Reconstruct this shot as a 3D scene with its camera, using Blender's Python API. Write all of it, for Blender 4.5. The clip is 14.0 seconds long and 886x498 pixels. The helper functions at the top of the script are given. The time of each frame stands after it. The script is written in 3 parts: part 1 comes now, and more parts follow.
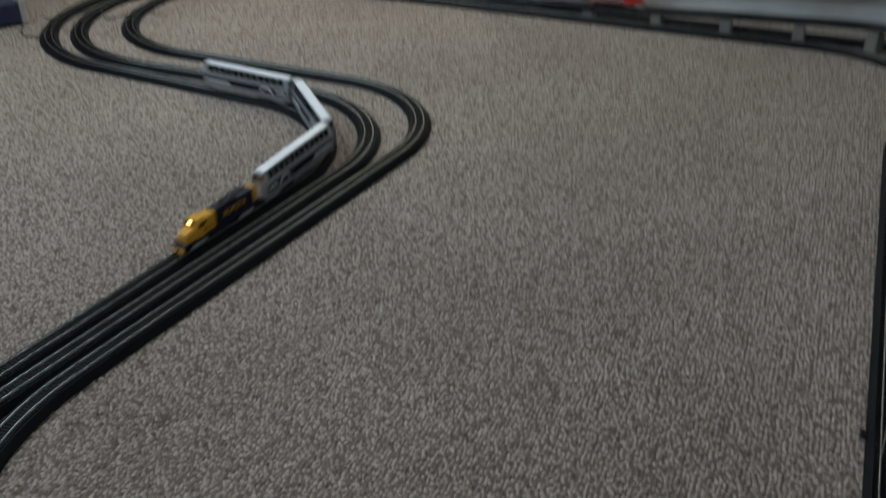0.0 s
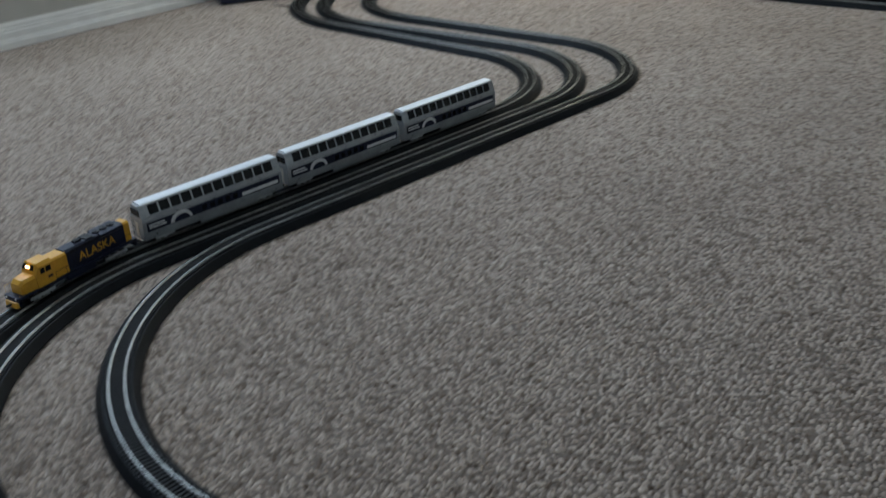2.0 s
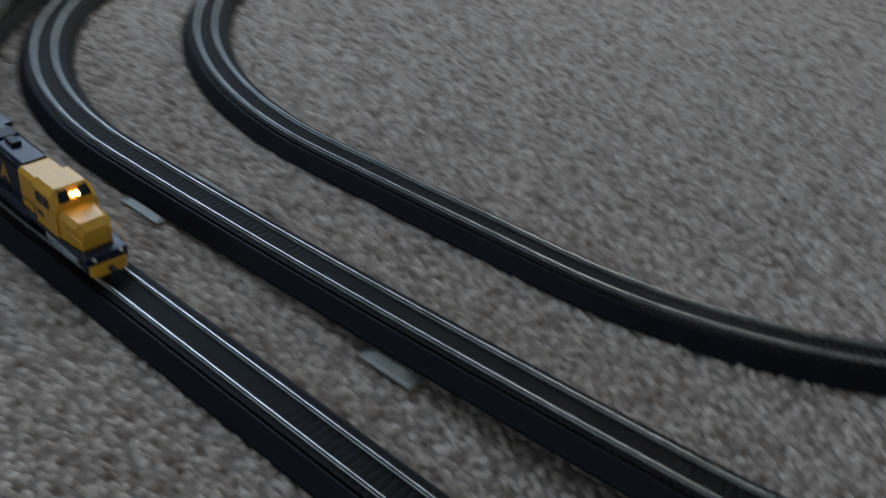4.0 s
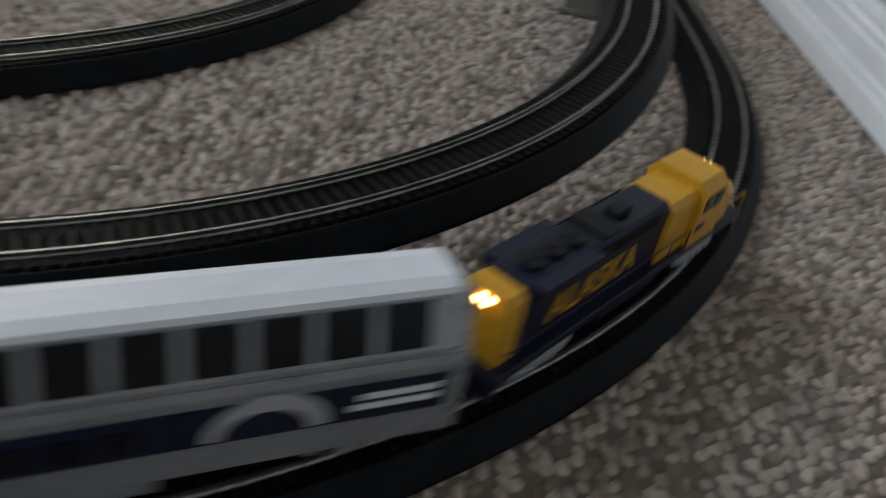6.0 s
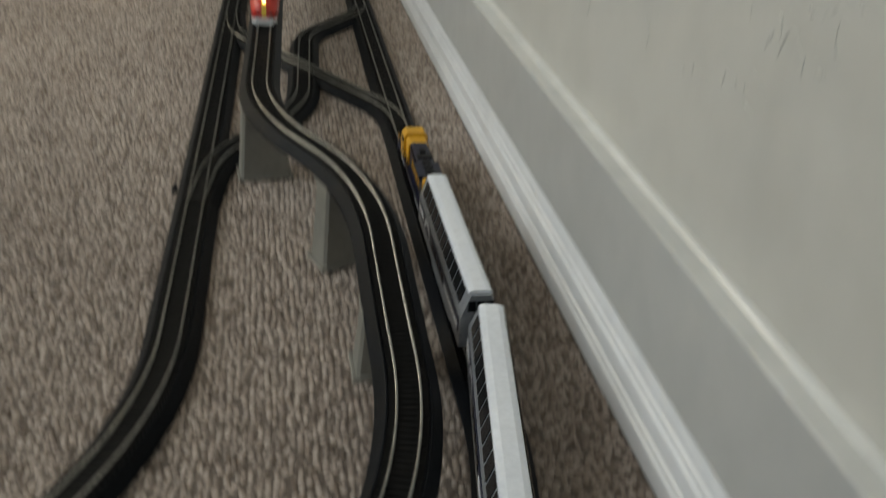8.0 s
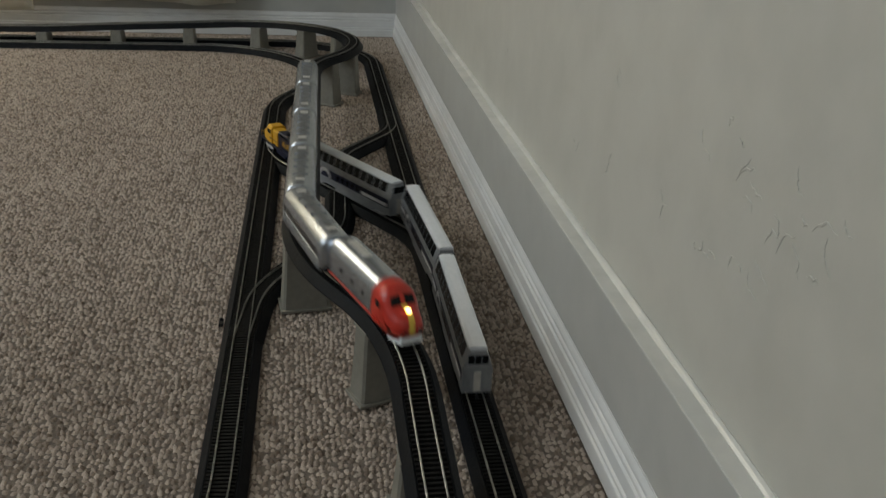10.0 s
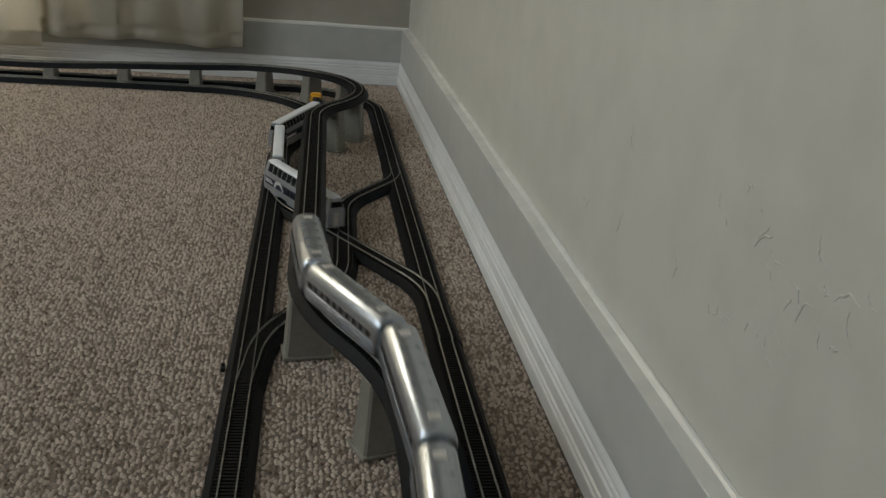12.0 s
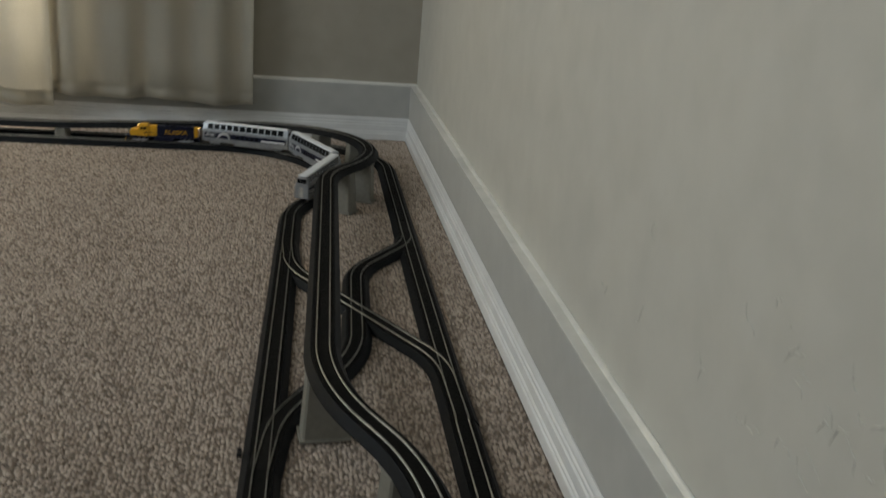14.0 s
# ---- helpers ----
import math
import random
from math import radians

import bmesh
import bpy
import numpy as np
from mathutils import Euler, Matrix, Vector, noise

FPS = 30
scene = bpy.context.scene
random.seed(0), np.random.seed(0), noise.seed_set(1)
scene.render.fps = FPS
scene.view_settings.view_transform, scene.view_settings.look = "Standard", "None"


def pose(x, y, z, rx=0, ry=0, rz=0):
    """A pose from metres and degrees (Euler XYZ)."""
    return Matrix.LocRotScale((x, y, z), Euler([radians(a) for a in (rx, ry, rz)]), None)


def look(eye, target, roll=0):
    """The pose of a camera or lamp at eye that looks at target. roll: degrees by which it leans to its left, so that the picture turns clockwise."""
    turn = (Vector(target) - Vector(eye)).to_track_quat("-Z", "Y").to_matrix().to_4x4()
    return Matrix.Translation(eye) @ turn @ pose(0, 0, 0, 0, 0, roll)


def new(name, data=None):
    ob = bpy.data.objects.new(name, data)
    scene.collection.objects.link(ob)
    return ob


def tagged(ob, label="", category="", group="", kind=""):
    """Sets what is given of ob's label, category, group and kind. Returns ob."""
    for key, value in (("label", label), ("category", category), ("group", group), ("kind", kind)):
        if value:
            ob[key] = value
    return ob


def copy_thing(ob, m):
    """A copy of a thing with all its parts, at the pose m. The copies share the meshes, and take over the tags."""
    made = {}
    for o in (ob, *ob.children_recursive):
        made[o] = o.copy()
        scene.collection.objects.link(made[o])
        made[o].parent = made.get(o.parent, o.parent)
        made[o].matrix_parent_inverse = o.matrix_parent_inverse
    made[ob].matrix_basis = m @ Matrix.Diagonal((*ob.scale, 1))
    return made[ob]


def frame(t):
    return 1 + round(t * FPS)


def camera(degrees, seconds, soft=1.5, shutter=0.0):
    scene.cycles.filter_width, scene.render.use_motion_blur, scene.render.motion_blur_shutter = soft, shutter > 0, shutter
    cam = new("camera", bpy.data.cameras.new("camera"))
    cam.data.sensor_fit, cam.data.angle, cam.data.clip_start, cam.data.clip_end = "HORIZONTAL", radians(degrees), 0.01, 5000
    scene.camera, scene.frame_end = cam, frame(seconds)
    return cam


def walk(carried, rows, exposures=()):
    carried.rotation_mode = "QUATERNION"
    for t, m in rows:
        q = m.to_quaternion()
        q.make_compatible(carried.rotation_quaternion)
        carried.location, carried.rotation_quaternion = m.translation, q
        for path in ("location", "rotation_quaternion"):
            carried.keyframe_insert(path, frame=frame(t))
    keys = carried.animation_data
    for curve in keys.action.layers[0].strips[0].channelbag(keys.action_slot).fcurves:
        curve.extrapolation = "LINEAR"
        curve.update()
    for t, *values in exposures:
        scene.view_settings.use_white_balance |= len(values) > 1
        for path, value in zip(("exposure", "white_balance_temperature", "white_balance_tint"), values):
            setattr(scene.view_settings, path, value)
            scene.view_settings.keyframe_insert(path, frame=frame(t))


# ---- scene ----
U = 1.43  # metres to one unit of the plan
# seconds, stops, white balance in kelvin, tint
EXPOSURES = [(0, -0.82, 5750, 3), (1.5, -0.64, 5620, 3), (2.5, -0.57, 5470, 4), (3.7, -0.51, 5350, 4), (5.8, -0.45, 6050, 9), (7.5, -0.20, 6750, 6), (8.5, -0.44, 6800, 5), (11.0, -0.72, 6850, 5), (14.0, -0.72, 6850, 5)]
FAR_LIGHT, BACK_LIGHT, WEST_LIGHT = 40.0, 8.0, 42.0
# (along the wall, height) of clusters of lifted paint
SCUFFS = [(-0.950, 0.126), (-0.998, 0.138), (-1.081, 0.145), (-1.134, 0.149), (-1.148, 0.188), (-1.164, 0.183), (-1.140, 0.196), (-1.181, 0.171), (-1.178, 0.162), (-1.170, 0.149), (-1.154, 0.145), (-1.125, 0.138), (-0.746, 0.140), (-1.005, 0.182), (-1.209, 0.174), (-1.222, 0.189), (-1.188, 0.190), (-1.118, 0.185)]
cam = camera(51.68, 14.0, soft=1.3, shutter=0.85)
PATH = [
    (0, (-0.2909, -1.4376, 0.4086), (-0.9164, 0.0660, -0.5702), -0.05),
    (0.5, (-0.2775, -1.4581, 0.3577), (-0.9527, 0.1260, -0.4454), 1.93),
    (0.9, (-0.2594, -1.4625, 0.3353), (-0.9536, 0.1008, -0.4919), 1.05),
    (1, (-0.2596, -1.4583, 0.3364), (-0.9518, 0.1015, -0.4988), 1.25),
    (1.5, (-0.2528, -1.4726, 0.3102), (-1.1052, 0.0075, -0.5221), 0.08),
    (2, (-0.2254, -1.4841, 0.2990), (-1.2833, -0.1606, -0.5610), -2.70),
    (2.3, (-0.2273, -1.5006, 0.2968), (-1.2614, -0.1834, -0.6008), 0.44),
    (2.4, (-0.2296, -1.5074, 0.2924), (-1.2653, -0.1876, -0.5995), 0.99),
    (2.5, (-0.2279, -1.5062, 0.2920), (-1.3003, -0.2318, -0.6222), 1.34),
    (3, (-0.2771, -1.5438, 0.2586), (-1.2950, -0.2575, -0.7002), 4.59),
    (3.5, (-0.2546, -1.5310, 0.2186), (-1.3050, -0.3572, -0.8438), 4.71),
    (3.7, (-0.2600, -1.5318, 0.2065), (-1.3019, -0.3543, -0.8601), 5.96),
    (5.8, (-0.1907, -1.4870, 0.1247), (-0.0799, 0.0673, -0.9623), 10.21),
    (6, (-0.1912, -1.4728, 0.1186), (0.0145, 0.0913, -0.9402), 13.25),
    (6.5, (-0.1895, -1.4675, 0.1378), (0.2691, 0.0495, -0.9102), 13.16),
    (7, (-0.1899, -1.4594, 0.1956), (0.2158, 0.0848, -0.8344), 10.70),
    (7.5, (-0.1597, -1.4349, 0.2026), (0.2208, 0.1468, -0.7789), 6.93),
    (7.6, (-0.1589, -1.4349, 0.2065), (0.2206, 0.1610, -0.7523), 6.05),
    (8, (-0.1527, -1.4336, 0.2413), (0.1872, 0.1983, -0.6704), 4.23),
    (8.5, (-0.1513, -1.4468, 0.2887), (0.1426, 0.2307, -0.5536), 1.67),
    (8.7, (-0.1505, -1.4450, 0.2912), (0.1206, 0.2372, -0.5496), 0.93),
    (11, (-0.1684, -1.4454, 0.2884), (0.1412, 0.2860, -0.4301), 4.88),
    (11.5, (-0.1690, -1.4438, 0.2907), (0.1425, 0.2938, -0.4120), 5.14),
    (12, (-0.1707, -1.4421, 0.2920), (0.1392, 0.3003, -0.3993), 5.21),
    (12.5, (-0.1724, -1.4414, 0.2932), (0.1404, 0.3052, -0.3860), 5.08),
    (13, (-0.1711, -1.4398, 0.2965), (0.1503, 0.3063, -0.3803), 4.74),
    (13.5, (-0.1737, -1.4361, 0.3048), (0.1412, 0.3170, -0.3565), 4.61),
    (14, (-0.1804, -1.4294, 0.3191), (0.1216, 0.3399, -0.3041), 4.88),
]
walk(cam, [(t, look(Vector(e) * U, Vector(g) * U, r)) for t, e, g, r in PATH], EXPOSURES)

RX, LX, FY, BY, TOP = 0.0, -1.475 * U, 0.0, -3.0 * U, 2.35  # the room

# ---- world and light ----
world = bpy.data.worlds.new("world")
scene.world = world
world.use_nodes = True
wn = world.node_tree.nodes
sky = wn.new("ShaderNodeTexSky")
sky.sky_type = "NISHITA"
sky.sun_disc = False
sky.sun_elevation, sky.sun_rotation = radians(40), radians(200)
world.node_tree.links.new(sky.outputs[0], wn["Background"].inputs[0])
wn["Background"].inputs[1].default_value = 0.10


def window_light(name, m, w, h, power, color):
    lamp = bpy.data.lights.new(name, "AREA")
    lamp.shape, lamp.size, lamp.size_y, lamp.energy, lamp.color = "RECTANGLE", w, h, power, color
    ob = new(name, lamp)
    ob.matrix_world = m
    return ob


# daylight through the curtained window in the far wall and through the window behind the camera
window_light("window_light_far", look((-1.30, 0.06, 0.85), (-1.1, -1.2, 0.2)), 0.92, 1.1, FAR_LIGHT, (1.0, 0.93, 0.82))
window_light("window_light_west", look((LX - 0.05, -1.45, 1.35), (-0.8, -1.45, 0.2)), 1.5, 1.2, WEST_LIGHT, (0.84, 0.91, 1.0))
window_light("window_light_back", look((-1.5, -4.15, 1.35), (-1.0, -1.8, 0.4)), 1.5, 1.3, BACK_LIGHT, (0.80, 0.89, 1.0))


# ---- materials ----
def material(name, color, rough=0.5, metal=0.0, spec=0.5):
    mat = bpy.data.materials.new(name)
    mat.use_nodes = True
    b = mat.node_tree.nodes["Principled BSDF"]
    b.inputs["Base Color"].default_value = (*color, 1)
    b.inputs["Roughness"].default_value = rough
    b.inputs["Metallic"].default_value = metal
    b.inputs["Specular IOR Level"].default_value = spec
    return mat


def worn(name, dark, light, rough, scale, bump=0.0, metal=0.0, rough_var=0.1, fine=6.0, spec=0.5, stretch=(1, 1, 1)):
    """Paint, plastic or metal that varies at two scales, with fine relief."""
    mat = material(name, light, rough, metal, spec)
    nt = mat.node_tree
    n, l = nt.nodes, nt.links
    b = n["Principled BSDF"]
    tc, mp = n.new("ShaderNodeTexCoord"), n.new("ShaderNodeMapping")
    mp.inputs["Scale"].default_value = stretch
    l.new(tc.outputs["Object"], mp.inputs[0])
    big, small = n.new("ShaderNodeTexNoise"), n.new("ShaderNodeTexNoise")
    for tex, s in ((big, scale), (small, scale * fine)):
        tex.inputs["Scale"].default_value = s
        tex.inputs["Detail"].default_value = 5
        l.new(mp.outputs[0], tex.inputs["Vector"])
    mix = n.new("ShaderNodeMath")
    mix.operation = "ADD"
    half = n.new("ShaderNodeMath")
    half.operation = "MULTIPLY"
    half.inputs[1].default_value = 0.5
    l.new(big.outputs[0], mix.inputs[0])
    l.new(small.outputs[0], mix.inputs[1])
    l.new(mix.outputs[0], half.inputs[0])
    ramp = n.new("ShaderNodeValToRGB")
    ramp.color_ramp.elements[0].position, ramp.color_ramp.elements[1].position = 0.36, 0.64
    ramp.color_ramp.elements[0].color, ramp.color_ramp.elements[1].color = (*dark, 1), (*light, 1)
    l.new(half.outputs[0], ramp.inputs[0])
    l.new(ramp.outputs[0], b.inputs["Base Color"])
    mr = n.new("ShaderNodeMapRange")
    mr.inputs["To Min"].default_value, mr.inputs["To Max"].default_value = rough - rough_var, rough + rough_var
    l.new(half.outputs[0], mr.inputs[0])
    l.new(mr.outputs[0], b.inputs["Roughness"])
    if bump:
        bp = n.new("ShaderNodeBump")
        bp.inputs["Strength"].default_value = 0.6
        bp.inputs["Distance"].default_value = bump
        l.new(small.outputs[0], bp.inputs["Height"])
        l.new(bp.outputs[0], b.inputs["Normal"])
    return mat


def glow(name, color, strength):
    mat = material(name, color, 0.3)
    b = mat.node_tree.nodes["Principled BSDF"]
    b.inputs["Emission Color"].default_value = (*color, 1)
    b.inputs["Emission Strength"].default_value = strength
    return mat


def carpet_material(islands):
    """Looped wool carpet: each loop has its own tone, with broad soft stains over all."""
    mat = material("carpet_loops" if islands else "carpet_backing", (0.3, 0.24, 0.2), 0.95, 0, 0.1)
    nt = mat.node_tree
    n, l = nt.nodes, nt.links
    b = n["Principled BSDF"]
    b.inputs["Sheen Weight"].default_value = 0.15
    tc = n.new("ShaderNodeTexCoord")
    big, fibre = n.new("ShaderNodeTexNoise"), n.new("ShaderNodeTexNoise")
    big.inputs["Scale"].default_value, big.inputs["Detail"].default_value = 3.0, 4
    fibre.inputs["Scale"].default_value, fibre.inputs["Detail"].default_value = 900, 3
    l.new(tc.outputs["Object"], big.inputs["Vector"])
    l.new(tc.outputs["Object"], fibre.inputs["Vector"])
    ramp = n.new("ShaderNodeValToRGB")
    e = ramp.color_ramp.elements
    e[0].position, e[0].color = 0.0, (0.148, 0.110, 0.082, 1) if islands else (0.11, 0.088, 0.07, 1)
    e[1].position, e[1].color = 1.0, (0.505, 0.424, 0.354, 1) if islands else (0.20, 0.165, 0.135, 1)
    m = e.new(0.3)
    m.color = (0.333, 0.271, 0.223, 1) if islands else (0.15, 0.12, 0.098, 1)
    if islands:
        geo = n.new("ShaderNodeNewGeometry")
        l.new(geo.outputs["Random Per Island"], ramp.inputs[0])
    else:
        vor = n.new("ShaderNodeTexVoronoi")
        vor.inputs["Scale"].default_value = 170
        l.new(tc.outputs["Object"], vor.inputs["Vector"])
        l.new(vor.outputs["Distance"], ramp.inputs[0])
    mul = n.new("ShaderNodeMix")
    mul.data_type, mul.blend_type = "RGBA", "MULTIPLY"
    mul.inputs[0].default_value = 0.5
    stain = n.new("ShaderNodeValToRGB")
    stain.color_ramp.elements[0].position, stain.color_ramp.elements[1].position = 0.35, 0.65
    stain.color_ramp.elements[0].color, stain.color_ramp.elements[1].color = (0.72, 0.70, 0.68, 1), (1, 1, 1, 1)
    l.new(big.outputs[0], stain.inputs[0])
    l.new(ramp.outputs[0], mul.inputs[6])
    l.new(stain.outputs[0], mul.inputs[7])
    l.new(mul.outputs[2], b.inputs["Base Color"])
    bp = n.new("ShaderNodeBump")
    bp.inputs["Strength"].default_value, bp.inputs["Distance"].default_value = 0.7, 0.0008
    l.new(fibre.outputs[0], bp.inputs["Height"])
    l.new(bp.outputs[0], b.inputs["Normal"])
    return mat


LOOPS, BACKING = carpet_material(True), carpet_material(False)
WALL = worn("wall_paint", (0.40, 0.39, 0.35), (0.465, 0.455, 0.41), 0.62, 2.2, 0.0012, fine=9)
# the far wall's dim light is put into this colour, darker than WALL
WALL_DIMMED = worn("far_wall_dimmed", (0.29, 0.265, 0.22), (0.34, 0.31, 0.26), 0.65, 2.2, 0.001, fine=9)
TRIM = worn("trim_gloss_paint", (0.60, 0.605, 0.60), (0.71, 0.715, 0.71), 0.32, 5, 0.0006)
# trim paint greyed: the upright band's shade is put into its colour
BAND_SHADED = worn("trim_flat_shaded", (0.37, 0.37, 0.352), (0.44, 0.44, 0.415), 0.45, 4, 0.0006)
CAP_PAINT = worn("cap_gloss_paint", (0.53, 0.53, 0.50), (0.64, 0.635, 0.60), 0.2, 6, 0.0012)
CEILING = worn("ceiling_paint", (0.66, 0.65, 0.62), (0.74, 0.73, 0.70), 0.8, 2, 0.001)
ROADBED = worn("roadbed_plastic", (0.003, 0.0036, 0.0045), (0.007, 0.0083, 0.0105), 0.5, 60, 0.0004, spec=0.09)
TIES = worn("tie_plastic", (0.003, 0.003, 0.003), (0.008, 0.0075, 0.007), 0.6, 120, 0.0002, spec=0.15)
RAIL = worn("rail_steel", (0.20, 0.20, 0.19), (0.38, 0.38, 0.36), 0.42, 90, 0, 1.0)
PIER = worn("pier_plastic", (0.15, 0.142, 0.118), (0.20, 0.19, 0.16), 0.55, 25, 0.0003)
YELLOW = worn("yellow_paint", (0.50, 0.25, 0.010), (0.62, 0.33, 0.018), 0.38, 90, 0.0001)
NAVY = worn("navy_paint", (0.005, 0.007, 0.018), (0.011, 0.014, 0.036), 0.36, 90, 0.0001, spec=0.25)
BLACK = worn("black_plastic", (0.005, 0.005, 0.006), (0.013, 0.013, 0.015), 0.5, 90, 0.0001, spec=0.2)
TRUCK_GREY = worn("bogie_silver", (0.30, 0.31, 0.33), (0.50, 0.51, 0.53), 0.42, 120, 0.0001, 0.4)
SILVER = worn("silver_paint", (0.26, 0.28, 0.30), (0.37, 0.39, 0.41), 0.3, 60, 0.0001, 0.55)
CAR_ROOF = worn("car_roof_paint", (0.64, 0.66, 0.69), (0.74, 0.76, 0.79), 0.34, 40, 0.0001, 0.0)
STEEL = worn("stainless_body", (0.40, 0.43, 0.47), (0.49, 0.52, 0.565), 0.26, 14, 0.00003, 0.9, 0.04, stretch=(1, 6, 6))
RED = worn("red_paint", (0.36, 0.02, 0.012), (0.52, 0.035, 0.02), 0.3, 60, 0.0001)
CREAM = worn("pale_yellow_paint", (0.60, 0.42, 0.05), (0.75, 0.54, 0.08), 0.4, 80)
WHITE = worn("white_decal", (0.62, 0.63, 0.64), (0.78, 0.79, 0.80), 0.4, 80)
GLASS = worn("smoked_glass", (0.004, 0.005, 0.006), (0.010, 0.011, 0.013), 0.15, 50, 0, 0, 0.04, spec=0.2)
LAMP_WARM = glow("headlight_glow", (1.0, 0.55, 0.2), 14)
PACK = worn("power_pack_blue", (0.012, 0.016, 0.045), (0.025, 0.032, 0.08), 0.45, 20, 0.0002)
WIRE = worn("wire_black", (0.012, 0.012, 0.012), (0.03, 0.03, 0.03), 0.45, 40)
GREY_METAL = worn("grey_plastic", (0.42, 0.40, 0.36), (0.55, 0.53, 0.48), 0.4, 40)


def curtain_material():
    mat = worn("curtain_cotton", (0.62, 0.60, 0.54), (0.74, 0.72, 0.66), 0.9, 8, 0.0006, fine=60)
    nt = mat.node_tree
    b = nt.nodes["Principled BSDF"]
    tr = nt.nodes.new("ShaderNodeBsdfTranslucent")
    tr.inputs[0].default_value = (0.75, 0.70, 0.60, 1)
    mx = nt.nodes.new("ShaderNodeMixShader")
    mx.inputs[0].default_value = 0.5
    nt.links.new(b.outputs[0], mx.inputs[1])
    nt.links.new(tr.outputs[0], mx.inputs[2])
    nt.links.new(mx.outputs[0], nt.nodes["Material Output"].inputs[0])
    return mat


CURTAIN = curtain_material()


# ---- builders ----
def mesh_of(name, bm, mat):
    me = bpy.data.meshes.new(name)
    bm.to_mesh(me)
    bm.free()
    me.materials.append(mat)
    return me


def thing(name, m, label, category, group="", kind=""):
    ob = new(name)
    ob.empty_display_size = 0.01
    ob.matrix_world = m
    return tagged(ob, label, category, group, kind)


def part(name, bm, mat, parent, label="", m=None, smooth=False):
    me = mesh_of(name, bm, mat)
    if smooth:
        me.polygons.foreach_set("use_smooth", [True] * len(me.polygons))
    ob = new(name, me)
    ob.parent = parent
    if m is not None:
        ob.matrix_basis = m
    if label:
        ob["label"] = label
    return ob


def solid(name, bm, mat, label, category, kind="", group="", m=None, smooth=False):
    me = mesh_of(name, bm, mat)
    if smooth:
        me.polygons.foreach_set("use_smooth", [True] * len(me.polygons))
    ob = new(name, me)
    if m is not None:
        ob.matrix_world = m
    return tagged(ob, label, category, group, kind)


def box(bm, x0, x1, y0, y1, z0, z1, bevel=0.0, seg=2):
    vs = [bm.verts.new((x, y, z)) for x in (x0, x1) for y in (y0, y1) for z in (z0, z1)]
    fs = [bm.faces.new([vs[i] for i in q]) for q in ((0, 1, 3, 2), (4, 6, 7, 5), (0, 4, 5, 1), (2, 3, 7, 6), (0, 2, 6, 4), (1, 5, 7, 3))]
    if bevel:
        edges = list({e for f in fs for e in f.edges})
        bmesh.ops.bevel(bm, geom=edges, offset=bevel, segments=seg, affect="EDGES", profile=0.5)
    return bm


def stretch(at, sx, sy, sz, keep=("bogie", "wheelset", "coupler")):
    """Scales a thing's own part meshes about its origin; running gear keeps its shape and only moves along."""
    done = set()
    for o in at.children_recursive:
        kind = o.name.split(".")[0]
        if kind in keep:
            o.location.x *= sx if o.parent == at else 1.0
            if kind == "coupler":
                o.data.transform(Matrix.Translation((o.data.vertices[0].co.x * (sx - 1), 0, 0)))
            continue
        turn = o.matrix_basis.copy()
        if o.data.name not in done:
            done.add(o.data.name)
            o.data.transform(turn)
            o.data.transform(Matrix.Diagonal((sx, sy, sz, 1)))
        o.matrix_basis = Matrix.Identity(4)


def boxes(*rows, bevel=0.0):
    bm = bmesh.new()
    for r in rows:
        box(bm, *r, bevel=bevel)
    return bm


def loft(rings, close=True, cap=True):
    """A skin over rings of equally many points."""
    bm = bmesh.new()
    vs = [[bm.verts.new(p) for p in r] for r in rings]
    k = len(rings[0])
    for a, b in zip(vs, vs[1:]):
        for i in range(k if close else k - 1):
            j = (i + 1) % k
            bm.faces.new((a[i], a[j], b[j], b[i]))
    if cap and close:
        bm.faces.new(vs[0][::-1])
        bm.faces.new(vs[-1])
    bmesh.ops.recalc_face_normals(bm, faces=bm.faces)
    return bm


def tube(bm, pts, r, k=6):
    """A round wire through points."""
    rows = []
    for i, p in enumerate(pts):
        d = (Vector(pts[min(i + 1, len(pts) - 1)]) - Vector(pts[max(i - 1, 0)])).normalized()
        a = d.orthogonal().normalized()
        b = d.cross(a)
        rows.append([bm.verts.new(Vector(p) + r * (math.cos(u) * a + math.sin(u) * b)) for u in [2 * math.pi * q / k for q in range(k)]])
    for s, t in zip(rows, rows[1:]):
        for i in range(k):
            j = (i + 1) % k
            bm.faces.new((s[i], s[j], t[j], t[i]))
    return bm


def cyl(bm, p, axis, r, h, k=14):
    """A disc of thickness h along axis, centred at p."""
    a = Vector(axis).normalized()
    u = a.orthogonal().normalized()
    v = a.cross(u)
    lo = [bm.verts.new(Vector(p) - a * h / 2 + r * (math.cos(q) * u + math.sin(q) * v)) for q in [2 * math.pi * i / k for i in range(k)]]
    hi = [bm.verts.new(Vector(w.co) + a * h) for w in lo]
    bm.faces.new(lo[::-1])
    bm.faces.new(hi)
    for i in range(k):
        j = (i + 1) % k
        bm.faces.new((lo[i], lo[j], hi[j], hi[i]))
    return bm


# ---- room ----
T = 0.12


